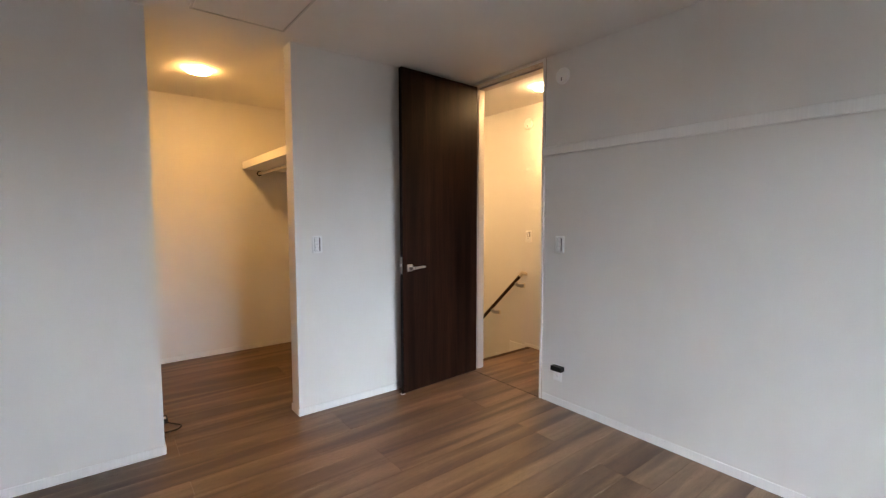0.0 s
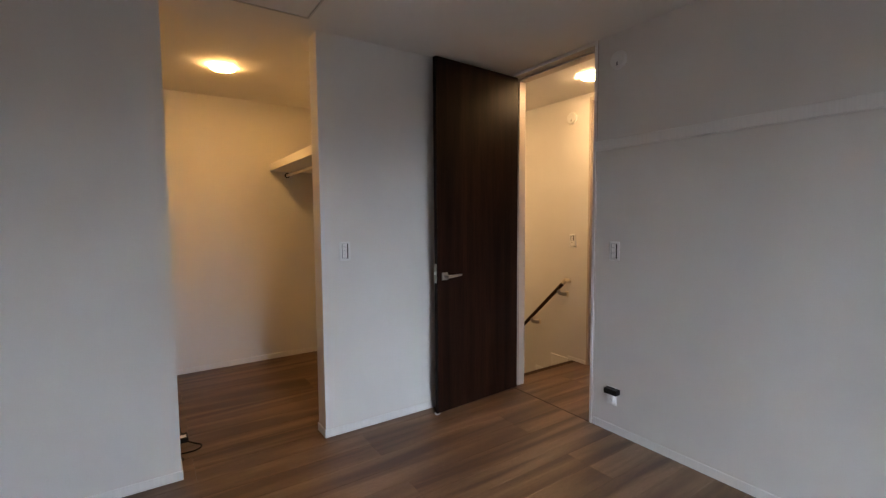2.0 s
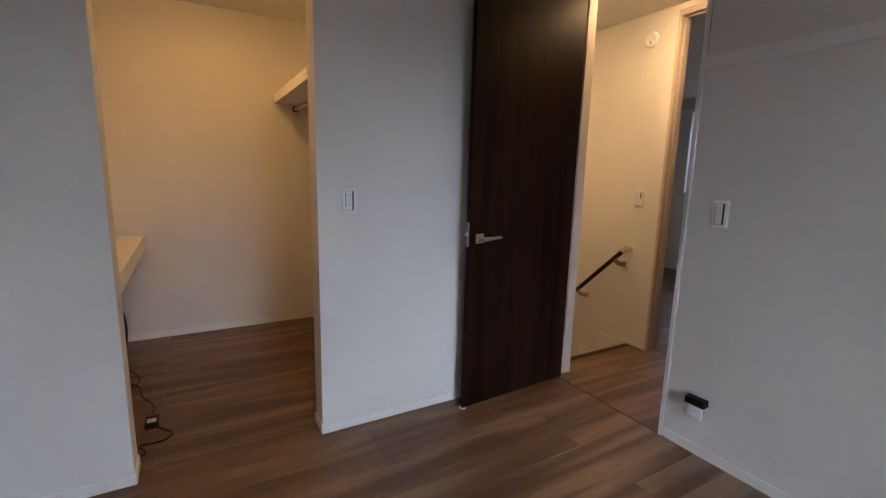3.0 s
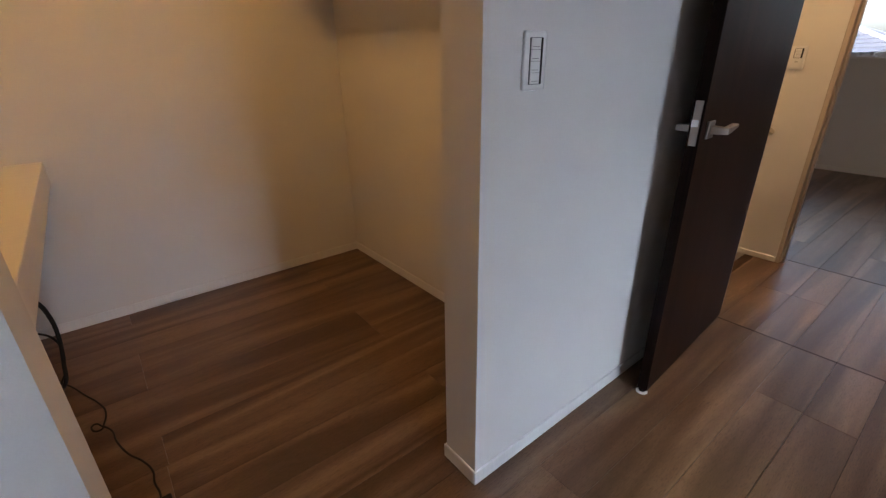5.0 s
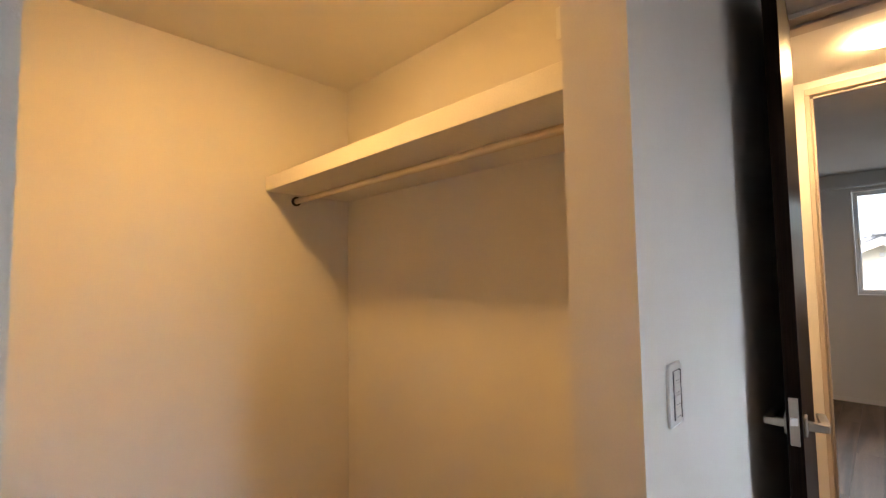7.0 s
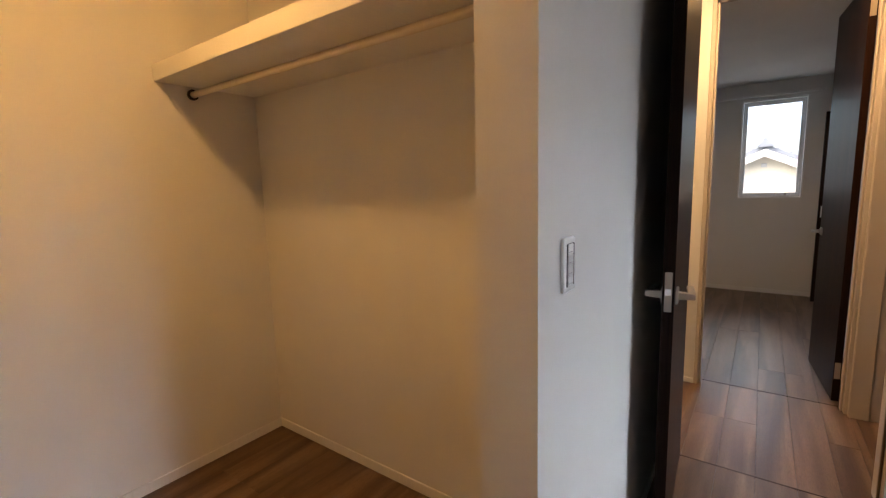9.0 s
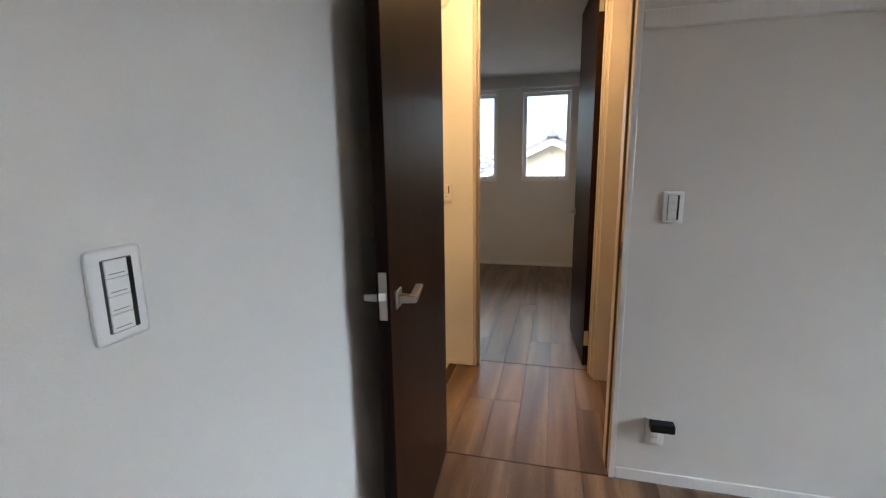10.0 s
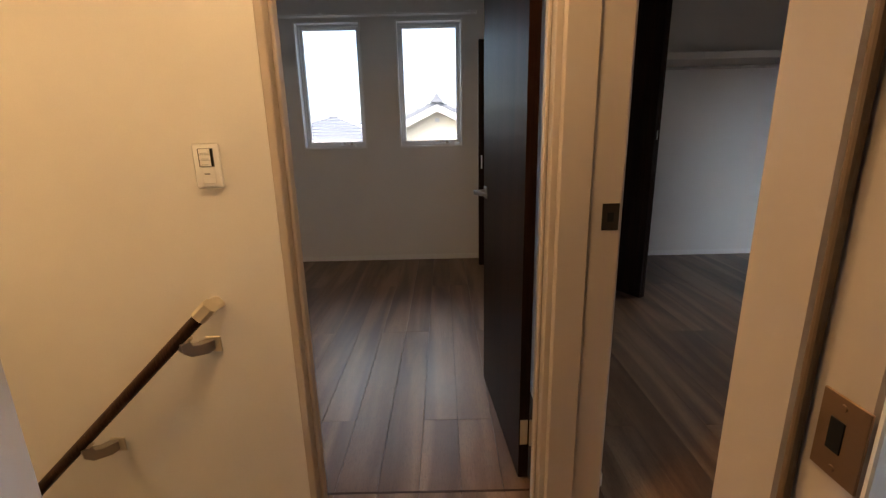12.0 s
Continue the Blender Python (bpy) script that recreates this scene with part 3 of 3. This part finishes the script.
# ---- picture rail and ceiling hatch ----
outline = [(0, 0), (0.007, 0.003), (0.012, 0.003), (0.018, 0.0), (0.022, 0.004), (0.022, 0.048), (0.016, 0.052), (0.010, 0.052), (0.010, 0.038), (0.005, 0.038), (0.005, 0.052), (0.0, 0.052)]
b = extruded(outline, [lambda a, c: (EAST - a, 2.612, 1.802 + c * 1.2), lambda a, c: (EAST - a, SOUTH, 1.802 + c * 1.2)])
structure("picture_rail", b, TRIM, "white picture rail along the bedroom wall", "picture rail")
EDGE = painted("hatch_edge", (0.52, 0.51, 0.49), 0.45, (20, 20, 20), 0.97)
HX0, HX1, HY0, HY1 = 0.756, 1.265, 2.785, 3.305
h = thing("ceiling_hatch", (HX0, HY0, TOP), "white square ceiling access hatch, closed", "hatch", "", 0, "structure")
w, d = HX1 - HX0, HY1 - HY0
part("panel", boxed((0.014, 0.014, -0.006), (w - 0.014, d - 0.014, -0.001), 0.001), CEIL, h)
for nm, lo, hi in (("edge", (0, 0), (w, 0.010)), ("edge", (0, d - 0.010), (w, d)), ("edge", (0, 0.0105), (0.010, d - 0.0105)), ("edge", (w - 0.010, 0.0105), (w, d - 0.0105))):
    part(nm, boxed((*lo, -0.009), (*hi, 0), 0.001), EDGE, h)

# ---- closet fittings ----
SX = 1.478
s = thing("hanging_shelf", (SX, CW1, 1.850), "deep white closet shelf with a clothes rail below", "shelf")
part("board", boxed((0.0, 0.0, 0.0), (CE - SX, CB - CW1, 0.070), 0.002), SHELF, s)
part("clothes_rail", rod(bmesh.new(), (0.162, 0.006, -0.035), (0.162, CB - CW1 - 0.006, -0.035), 0.0145, sides=20), BRONZE, s, "satin steel hanging rail", True)
for y0, y1 in ((0.0, 0.008), (CB - CW1 - 0.008, CB - CW1)):
    part("rail_socket", rod(bmesh.new(), (0.162, y0, -0.035), (0.162, y1, -0.035), 0.025, sides=24), DARKMETAL, s, "dark metal rail socket", True)
DX = 0.520
s = thing("desk_counter", (WEST, CW1, 0), "cream built-in closet counter fixed between walls", "counter")
part("top", boxed((0.0, 0.0, 0.712), (DX - WEST - 0.0015, CB - CW1, 0.808), 0.001), SHELF, s)
part("edge_band", boxed((DX - WEST - 0.0012, 0.0005, 0.7125), (DX - WEST, CB - CW1 - 0.0005, 0.8075), 0.0005), SHELF, s)
cab = thing("power_cable", (0.59, 3.92, 0), "black power cable with an adapter lying on the closet floor", "cable")
part("adapter", boxed((-0.03, -0.045, 0.0), (0.03, 0.045, 0.03), 0.004, 2), BLACK, cab)
part("sticker", boxed((-0.02, -0.03, 0.0299), (0.02, 0.01, 0.0304)), PLASTIC, cab, "white printed sticker")
X0, Y0 = 0.59, 3.92
tube("cord", [(x - X0, y - Y0, z) for x, y, z in ((0.30, 4.92, 0.006), (0.36, 4.83, 0.005), (0.384, 4.796, 0.004), (0.431, 4.688, 0.004), (0.470, 4.60, 0.004), (0.488, 4.53, 0.004), (0.480, 4.46, 0.004),
     (0.466, 4.425, 0.006), (0.446, 4.44, 0.008), (0.452, 4.465, 0.010), (0.475, 4.44, 0.008), (0.497, 4.405, 0.004), (0.508, 4.33, 0.004), (0.536, 4.237, 0.004), (0.566, 4.18, 0.004), (0.587, 4.112, 0.004),
     (0.585, 4.06, 0.004), (0.592, 4.01, 0.008), (0.592, 3.962, 0.014))], 0.0032, CORD, cab)
tube("cord", [(x - X0, y - Y0, z) for x, y, z in ((0.60, 3.876, 0.015), (0.645, 3.835, 0.006), (0.682, 3.775, 0.005), (0.655, 3.735, 0.005), (0.60, 3.728, 0.005), (0.553, 3.725, 0.005),
     (0.572, 3.68, 0.005), (0.575, 3.645, 0.005), (0.53, 3.632, 0.005), (0.40, 3.70, 0.005))], 0.0045, CORD, cab)
tube("cord", [(x - X0, y - Y0, z) for x, y, z in ((0.33, 4.42, 0.70), (0.385, 4.56, 0.53), (0.405, 4.68, 0.44), (0.412, 4.79, 0.32), (0.408, 4.83, 0.21), (0.398, 4.79, 0.12), (0.375, 4.76, 0.03), (0.31, 4.84, 0.008))], 0.0075, CORD, cab)
tube("cord", [(x - X0, y - Y0, z) for x, y, z in ((0.30, 4.70, 0.30), (0.36, 4.80, 0.26), (0.400, 4.84, 0.17), (0.392, 4.80, 0.08), (0.36, 4.83, 0.006))], 0.004, CORD, cab)

# ---- stairs and handrail ----
NOSE, RISE, GOING = 3.572, 0.183, 0.215
st = tagged(new("staircase"), "enclosed staircase going down, dark nosings and white risers", "stairs", "", "structure")
part("nosing", boxed((EAST_H + 0.002, NOSE - 0.055, -0.026), (HE - 0.002, NOSE, 0.0005), 0.004), NOSING, st, "dark wooden nosing")
for k in range(1, 12):
    z, y = -RISE * k, NOSE - 0.015 + GOING * (k - 1)
    part("riser", boxed((EAST_H + 0.001, y - 0.012, z), (HE - 0.001, y, z + RISE - 0.0265)), SHELF, st)
    part("tread", boxed((EAST_H + 0.002, y + 0.0005, z - 0.026), (HE - 0.002, y + GOING - 0.042, z), 0.001), FLOOR, st)
    part("nosing", boxed((EAST_H + 0.002, y + GOING - 0.0415, z - 0.026), (HE - 0.002, y + GOING + 0.015, z + 0.0005), 0.004), NOSING, st)
    part("skirting", boxed((HE - 0.010, 3.6175 if k == 1 else y + 0.0605, z + 0.001), (HE - 0.0005, y + GOING + 0.060, z + RISE + 0.008), 0.002), TRIM, st)

hr = thing("handrail", (HE, 3.572, 0.812), "dark wooden stair handrail with champagne metal end cap", "handrail")
SL = Vector((0, 0.636, -0.610)).normalized()
OUT = -0.062
A0 = Vector((OUT, 0.026, -0.026))
UP = Vector((0, -SL.z, SL.y))
bm = extruded([(-0.020, -0.012), (-0.012, -0.021), (0.010, -0.021), (0.020, -0.012), (0.020, 0.010), (0.010, 0.021), (-0.012, 0.021), (-0.020, 0.012)],
              [lambda a, c: A0 + Vector((a, 0, 0)) + UP * c, lambda a, c: A0 + SL * 0.052 + Vector((a, 0, 0)) + UP * c])
part("cap", bm, BRONZE, hr, "champagne metal end cap")
part("cap_return", extruded([(-0.020, -0.012), (-0.012, -0.021), (0.010, -0.021), (0.020, -0.012), (0.020, 0.010), (0.010, 0.021), (-0.012, 0.021), (-0.020, 0.012)],
                            [lambda a, c: A0 + SL * 0.001 + Vector((a, 0, 0)) + UP * c, lambda a, c: Vector((0.0, 0.032, -0.036)) + SL * (0.010 + a * 0.8) + UP * c * 0.9]), BRONZE, hr, "cap turned into the wall")
part("rail", rod(bmesh.new(), A0 + SL * 0.052, A0 + SL * 2.9, 0.0178, sides=24), RAILWOOD, hr, "", True)
for dist in (0.135, 0.63, 1.5, 2.4):
    q = A0 + SL * dist
    way = Vector((-OUT, -0.050, 0)).normalized()
    side = Vector((way.y, -way.x, 0)) * 0.015
    arm = [(-0.012, -0.018), (0.014, -0.018), (0.020, -0.032), (0.040, -0.038), (0.0795, -0.036), (0.0795, -0.068), (0.060, -0.074), (0.012, -0.066), (-0.010, -0.046)]
    bm = extruded(arm, [lambda a, c: q + way * a + side + Vector((0, 0, c)), lambda a, c: q + way * a - side + Vector((0, 0, c))])
    bmesh.ops.bevel(bm, geom=bm.edges[:], offset=0.0016, segments=1, affect="EDGES")
    br = part("bracket", bm, NICKEL, hr, "satin metal bracket")
    clip = rod(bmesh.new(), q - SL * 0.016 - UP * 0.0195, q + SL * 0.016 - UP * 0.0195, 0.007, sides=10)
    part("clip", clip, BRONZE, br, "", True)
    part("wall_plate", boxed((-0.005, q.y - 0.078, q.z - 0.078), (0.0, q.y - 0.030, q.z - 0.028), 0.0022), BRONZE, br)


# ---- windows ----
def window(name, place, w, h, label, crank=True):
    """A white framed casement; local x to the right, local y outwards, z up from its lower corner; the wall's room face at y = 0."""
    f = tagged(new(name), label, "window", "narrow casement windows", "structure")
    f.matrix_basis = place
    def ring(nm, inset, wid, y0, y1, mat):
        a, c = inset, inset + wid
        for lo, hi in (((a, a), (c, h - a)), ((w - c, a), (w - a, h - a)), ((c + 0.0003, a), (w - c - 0.0003, c)), ((c + 0.0003, h - c), (w - c - 0.0003, h - a))):
            part(nm, boxed((lo[0], y0, lo[1]), (hi[0], y1, hi[1]), 0.002), mat, f)
    ring("trim", -0.012, 0.016, -0.010, 0.062, TRIM)
    ring("window_frame", 0.0045, 0.017, 0.0625, 0.14, ALU)
    ring("sash", 0.0218, 0.020, 0.072, 0.115, ALU)
    ring("glazing_bead", 0.0420, 0.005, 0.084, 0.107, ALU)
    part("pane", boxed((0.044, 0.094, 0.044), (w - 0.044, 0.098, h - 0.044)), GLASS, f, "clear glass pane").visible_shadow = False
    part("bottom_rail", boxed((0.0218, 0.060, 0.0218), (w - 0.0218, 0.0715, 0.052), 0.003), ALU, f)
    if crank:
        o = part("operator", boxed((w * 0.55, 0.020, 0.0045), (w * 0.82, 0.0595, 0.026), 0.004), ALU, f, "white crank operator")
        part("crank_arm", boxed((w * 0.60, 0.008, 0.030), (w * 0.78, 0.022, 0.040), 0.003), NICKEL, o, "folded metal crank arm")
        part("crank_hub", rod(bmesh.new(), (w * 0.76, 0.016, 0.020), (w * 0.76, 0.016, 0.052), 0.013, sides=14), NICKEL, o)
        part("knob", rod(bmesh.new(), (w * 0.62, 0.014, 0.036), (w * 0.62, -0.006, 0.050), 0.009, sides=12), ALU, o)
        part("sash_lock", boxed((w - 0.030, 0.050, h * 0.30), (w - 0.012, 0.0715, h * 0.30 + 0.09), 0.004), ALU, f, "white cam lock")
    return f


for k, (ya, yb) in enumerate(WIN_B):
    window("window_%d" % (k + 1), pose(FARX, yb, WB0, 0, 0, -90), yb - ya, WB1 - WB0, "narrow white casement window with a crank")
# unseen bedroom windows, assumed from the daylight and placed to shape it
for k, (xa, xb) in enumerate(WIN_A):
    window("window_%d" % (k + 4), pose(xb, SOUTH, 1.07, 0, 0, 180), xb - xa, 1.1, "assumed narrow white casement window of the bedroom, out of view", False)
# unseen side room window, assumed from the room's daylight, sized to suit it
window("window_6", pose(4.9, SOUTH_C, 0.95, 0, 0, 180), 0.6, 1.1, "assumed narrow white window of the side room, out of view", False)

# ---- far bedroom ----
cr = thing("curtain_rail", (FARX, 2.62, 2.285), "white double curtain rail above the windows", "curtain rail")
for xx in (-0.045, -0.085):
    part("track", boxed((xx - 0.009, 0.0, -0.008), (xx + 0.009, 2.7, 0.008), 0.002), TRIM, cr)
for yy in (0.06, 0.72, 1.38, 2.04, 2.64):
    part("bracket", boxed((-0.1, yy - 0.012, 0.0085), (0.0, yy + 0.012, 0.016), 0.001), TRIM, cr)
for yy in (0.0, 2.7):
    part("end_cap", boxed((-0.1, yy - 0.008, -0.011), (-0.032, yy + 0.008, 0.0085), 0.003), TRIM, cr)


def folding_door(name, loc, rz, height, label, leaf=0.29):
    """Two folded leaves of a closet door, standing out from the closet's front; local x out of it."""
    d = thing(name, loc, label, "folding door", "closet folding doors", rz)
    l1 = part("leaf", boxed((0.0, 0.0, 0.012), (leaf, 0.024, height), 0.001), DOOR, d)
    l2 = part("leaf", boxed((0.0, -0.030, 0.012), (leaf, -0.006, height), 0.001), DOOR, d)
    part("handle", extruded([(0.0, -0.06), (0.012, -0.05), (0.018, -0.02), (0.018, 0.02), (0.012, 0.05), (0.0, 0.06), (0.0, 0.05), (0.008, 0.04), (0.012, 0.015), (0.012, -0.015), (0.008, -0.04), (0.0, -0.05)],
                            [lambda a, c: (leaf - 0.03, 0.024 + a, 0.99 + c), lambda a, c: (leaf - 0.018, 0.024 + a, 0.99 + c)]), ALU, l1, "bright arched pull handle")
    part("hinge", boxed((leaf - 0.002, -0.0055, 1.17), (leaf + 0.004, -0.0005, 1.23)), NICKEL, d)
    return d


folding_door("closet_folding_door", (6.72, 2.532, 0), 90, 2.02, "open dark folding closet door in the far bedroom", 0.080)

# ---- side room closet ----
folding_door("closet_folding_door", (6.01, 1.60, 0), 208, 2.26, "open dark folding closet door in the side room", 0.30)
part("side_trim", boxed((CC - 0.008, 1.612, 0), (CC + 0.1, 1.6295, 2.28), 0.002), TRIM, fc, "white closet opening lining")
s = thing("closet_shelf", (6.55, -1.2, 1.80), "white closet shelf with a steel rail below", "shelf")
part("board", boxed((0, 0, 0), (CC_BACK - 6.55, 3.6, 0.055), 0.002), SHELF, s)
part("clothes_rail", rod(bmesh.new(), (0.2, 0.01, -0.045), (0.2, 3.59, -0.045), 0.0125, sides=16), NICKEL, s, "steel hanging rail", True)
for yy in (0.004, 3.586):
    part("rail_bracket", boxed((0.18, yy, -0.07), (0.22, yy + 0.01, 0), 0.002), NICKEL, s)

# ---- outside ----
structure("ground", boxed((-400, -400, -3.1), (900, 400, -2.95)), GROUND, "grey town ground below the house", "ground")


def gable_house(name, loc, half, depth, eave, ridge, label):
    h = thing(name, loc, label, "house")
    part("wall", extruded([(-half + 0.3, 0), (half - 0.3, 0), (half - 0.3, eave), (0, ridge - 0.12), (-half + 0.3, eave)], [lambda a, c: (0, a, c), lambda a, c: (depth, a, c)]), STUCCO, h)
    for sgn in (-1, 1):
        part("roof", extruded([(0, ridge), (sgn * half, eave - 0.05), (sgn * half, eave - 0.2), (0, ridge - 0.15)], [lambda a, c: (-0.5, a, c), lambda a, c: (depth + 0.5, a, c)]), ROOF, h, "grey tiled roof slope")
        part("bargeboard", extruded([(0, ridge - 0.17), (sgn * half, eave - 0.22), (sgn * half, eave - 0.50), (0, ridge - 0.45)], [lambda a, c: (-0.55, a, c), lambda a, c: (-0.5, a, c)]), WHITEWALL, h, "white bargeboard")
        for kk in range(9):
            q = kk / 9
            part("tile_roll", boxed((-0.5, sgn * half * q - 0.05, ridge + (eave - ridge) * q + 0.0), (depth + 0.5, sgn * half * q + 0.05, ridge + (eave - ridge) * q + 0.04), 0.01), ROOF, h)
    part("ridge_cap", boxed((-0.55, -0.14, ridge - 0.06), (depth + 0.55, 0.14, ridge + 0.07), 0.05, 2), ROOF, h)
    part("ridge_ornament", extruded([(-0.30, ridge - 0.10), (0.30, ridge - 0.10), (0.12, ridge + 0.08), (0.05, ridge + 0.22), (-0.05, ridge + 0.22), (-0.12, ridge + 0.08)],
                                    [lambda a, c: (-0.64, a, c), lambda a, c: (-0.50, a, c)]), ROOF, h, "grey ridge end tile")
    part("vent", boxed((-0.03, -0.09, ridge - 0.85), (0.0, 0.09, ridge - 0.7), 0.01), WHITEWALL, h)
    return h


def hip_house(name, loc, hx, hy, eave, ridge, run, label, mat):
    h = thing(name, loc, label, "house")
    part("wall", boxed((-hx + 0.5, -hy + 0.5, 0), (hx - 0.5, hy - 0.5, eave)), mat, h)
    bm = bmesh.new()
    base = [bm.verts.new((sx * hx, sy * hy, eave)) for sx, sy in ((-1, -1), (1, -1), (1, 1), (-1, 1))]
    low = [bm.verts.new((v.co.x, v.co.y, eave - 0.18)) for v in base]
    r = [bm.verts.new((0, -run, ridge)), bm.verts.new((0, run, ridge))]
    for f in ((base[0], base[1], r[0]), (base[1], base[2], r[1], r[0]), (base[2], base[3], r[1]), (base[3], base[0], r[0], r[1])):
        bm.faces.new(f)
    for k in range(4):
        bm.faces.new((base[k], base[(k + 1) % 4], low[(k + 1) % 4], low[k]))
    bm.faces.new(low)
    bmesh.ops.recalc_face_normals(bm, faces=bm.faces)
    part("roof", bm, ROOF, h, "grey hipped roof")
    part("ridge_cap", boxed((-0.14, -run - 0.1, ridge - 0.06), (0.14, run + 0.1, ridge + 0.08), 0.03), ROOF, h)
    for sx in (-1, 1):
        for sy in (-1, 1):
            part("hip_cap", rod(bmesh.new(), (0, sy * run, ridge + 0.02), (sx * hx, sy * hy, eave + 0.02), 0.10, sides=8), WHITEWALL, h, "pale hip ridge tiles")
    for kk in range(1, 7):
        q = kk / 7
        part("tile_course", boxed((-hx * q - 0.05, -(run + (hy - run) * q), ridge + (eave - ridge) * q - 0.02), (-hx * q + 0.05, run + (hy - run) * q, ridge + (eave - ridge) * q + 0.035), 0.01), ROOF, h)
    part("gutter", boxed((-hx - 0.1, -hy, eave - 0.16), (-hx, hy, eave - 0.04), 0.02), WHITEWALL, h)
    for yy in np.arange(-hy + 1.2, hy - 1.0, 2.1):
        wv = part("window", boxed((-hx + 0.46, yy, eave - 1.9), (-hx + 0.5, yy + 1.2, eave - 0.7)), WHITEWALL, h)
        part("pane", boxed((-hx + 0.45, yy + 0.06, eave - 1.84), (-hx + 0.459, yy + 1.14, eave - 0.76)), ROOF, wv)
    return h


gable_house("gable_house", (22, 3.12, -2.95), 3.6, 9, 3.95, 5.60, "cream house with grey tiled gable roof")
hip_house("hip_house", (27.5, 8.74, -2.95), 3.6, 3.2, 4.15, 5.25, 0.25, "pale house with a grey hipped roof", WHITEWALL)
hip_house("hip_house", (44, 4.0, -2.95), 5.0, 6.0, 3.6, 5.0, 2.0, "far white house with a grey hipped roof", WHITEWALL)
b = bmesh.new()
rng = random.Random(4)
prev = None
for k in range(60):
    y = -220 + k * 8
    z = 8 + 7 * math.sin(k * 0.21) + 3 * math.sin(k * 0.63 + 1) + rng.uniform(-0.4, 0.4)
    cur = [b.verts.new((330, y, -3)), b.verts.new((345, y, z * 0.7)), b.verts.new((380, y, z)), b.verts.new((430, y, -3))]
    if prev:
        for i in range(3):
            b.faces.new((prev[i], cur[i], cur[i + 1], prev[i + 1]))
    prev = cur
structure("backdrop", b, HILL, "low wooded hill on the horizon, haze put into its blue colour", "hill", True)

# ---- plank floors ----
PW, LINE, LONG = 0.1515, 3.053, 1.818
plank_meshes = {}
prng = random.Random(11)


def plank_mesh(length, width):
    key = (round(length, 3), round(width, 3))
    if key not in plank_meshes:
        bm = bmesh.new()
        x, y, c, t = key[0] / 2 - 0.0004, key[1] / 2 - 0.0004, 0.0005, 0.011
        rings = [[bm.verts.new((sx * (x - i), sy * (y - i), z)) for sx, sy in ((-1, -1), (1, -1), (1, 1), (-1, 1))] for i, z in ((0, -t), (0, -c), (c, 0))]
        for p, q in zip(rings, rings[1:]):
            for k in range(4):
                bm.faces.new((p[k], p[(k + 1) % 4], q[(k + 1) % 4], q[k]))
        bm.faces.new(rings[2])
        plank_meshes[key] = mesh_of("plank", bm, FLOOR)
    return plank_meshes[key]


def plank_floor(name, x0, x1, y0, y1, label, joint=1.546):
    """A dark base sheet with boards along x, their rows on one grid over the whole storey, staggered by half a board every two rows."""
    f = structure(name, boxed((x0, y0, -0.06), (x1, y1, -0.0105)), SUBFLOOR, label, "floor")
    r = math.floor((y0 - LINE) / PW)
    while LINE + r * PW < y1 - 0.004:
        ya, yb = max(y0, LINE + r * PW), min(y1, LINE + (r + 1) * PW)
        odd = (r // 2) % 2
        r += 1
        if yb - ya < 0.004:
            continue
        shift = joint + 0.9 * odd + prng.choice((-0.003, 0.0, 0.003))
        cuts = [x0] + [c for c in sorted(shift + k * LONG for k in range(-4, 5)) if x0 + 0.06 < c < x1 - 0.06] + [x1]
        for xa, xb in zip(cuts, cuts[1:]):
            ob = new("plank", plank_mesh(xb - xa, yb - ya))
            ob.parent = f
            ob.location = ((xa + xb) / 2, (ya + yb) / 2, 0)
    return f


plank_floor("floor_bedroom", WEST, 2.889, SOUTH, CB, "brown oak plank floor of bedroom and closet")
plank_floor("floor_hall", 2.895, 3.918, HS, NOSE - 0.055, "brown oak plank hall floor", 3.42)
plank_floor("floor_far_bedroom", 3.926, FARX, HS_B, NORTH_B, "brown oak plank far bedroom floor", 5.25)
plank_floor("floor_side_doorway", EAST_H, HE_B, HS_C - 0.06, HS, "brown oak plank floor in the side doorway")
plank_floor("floor_side_room", EAST_H, CC_BACK, SOUTH_C, HS_C - 0.06, "brown oak plank side room floor")
for nm, xx, ya, yb in (("threshold_1", 2.892, DA0, DA1), ("threshold_2", 3.922, DB0, DB1)):
    structure(nm, boxed((xx - 0.0042, ya, -0.0105), (xx + 0.0042, yb, 0.0008)), NOSING, "thin dark floor joint under the door", "threshold")
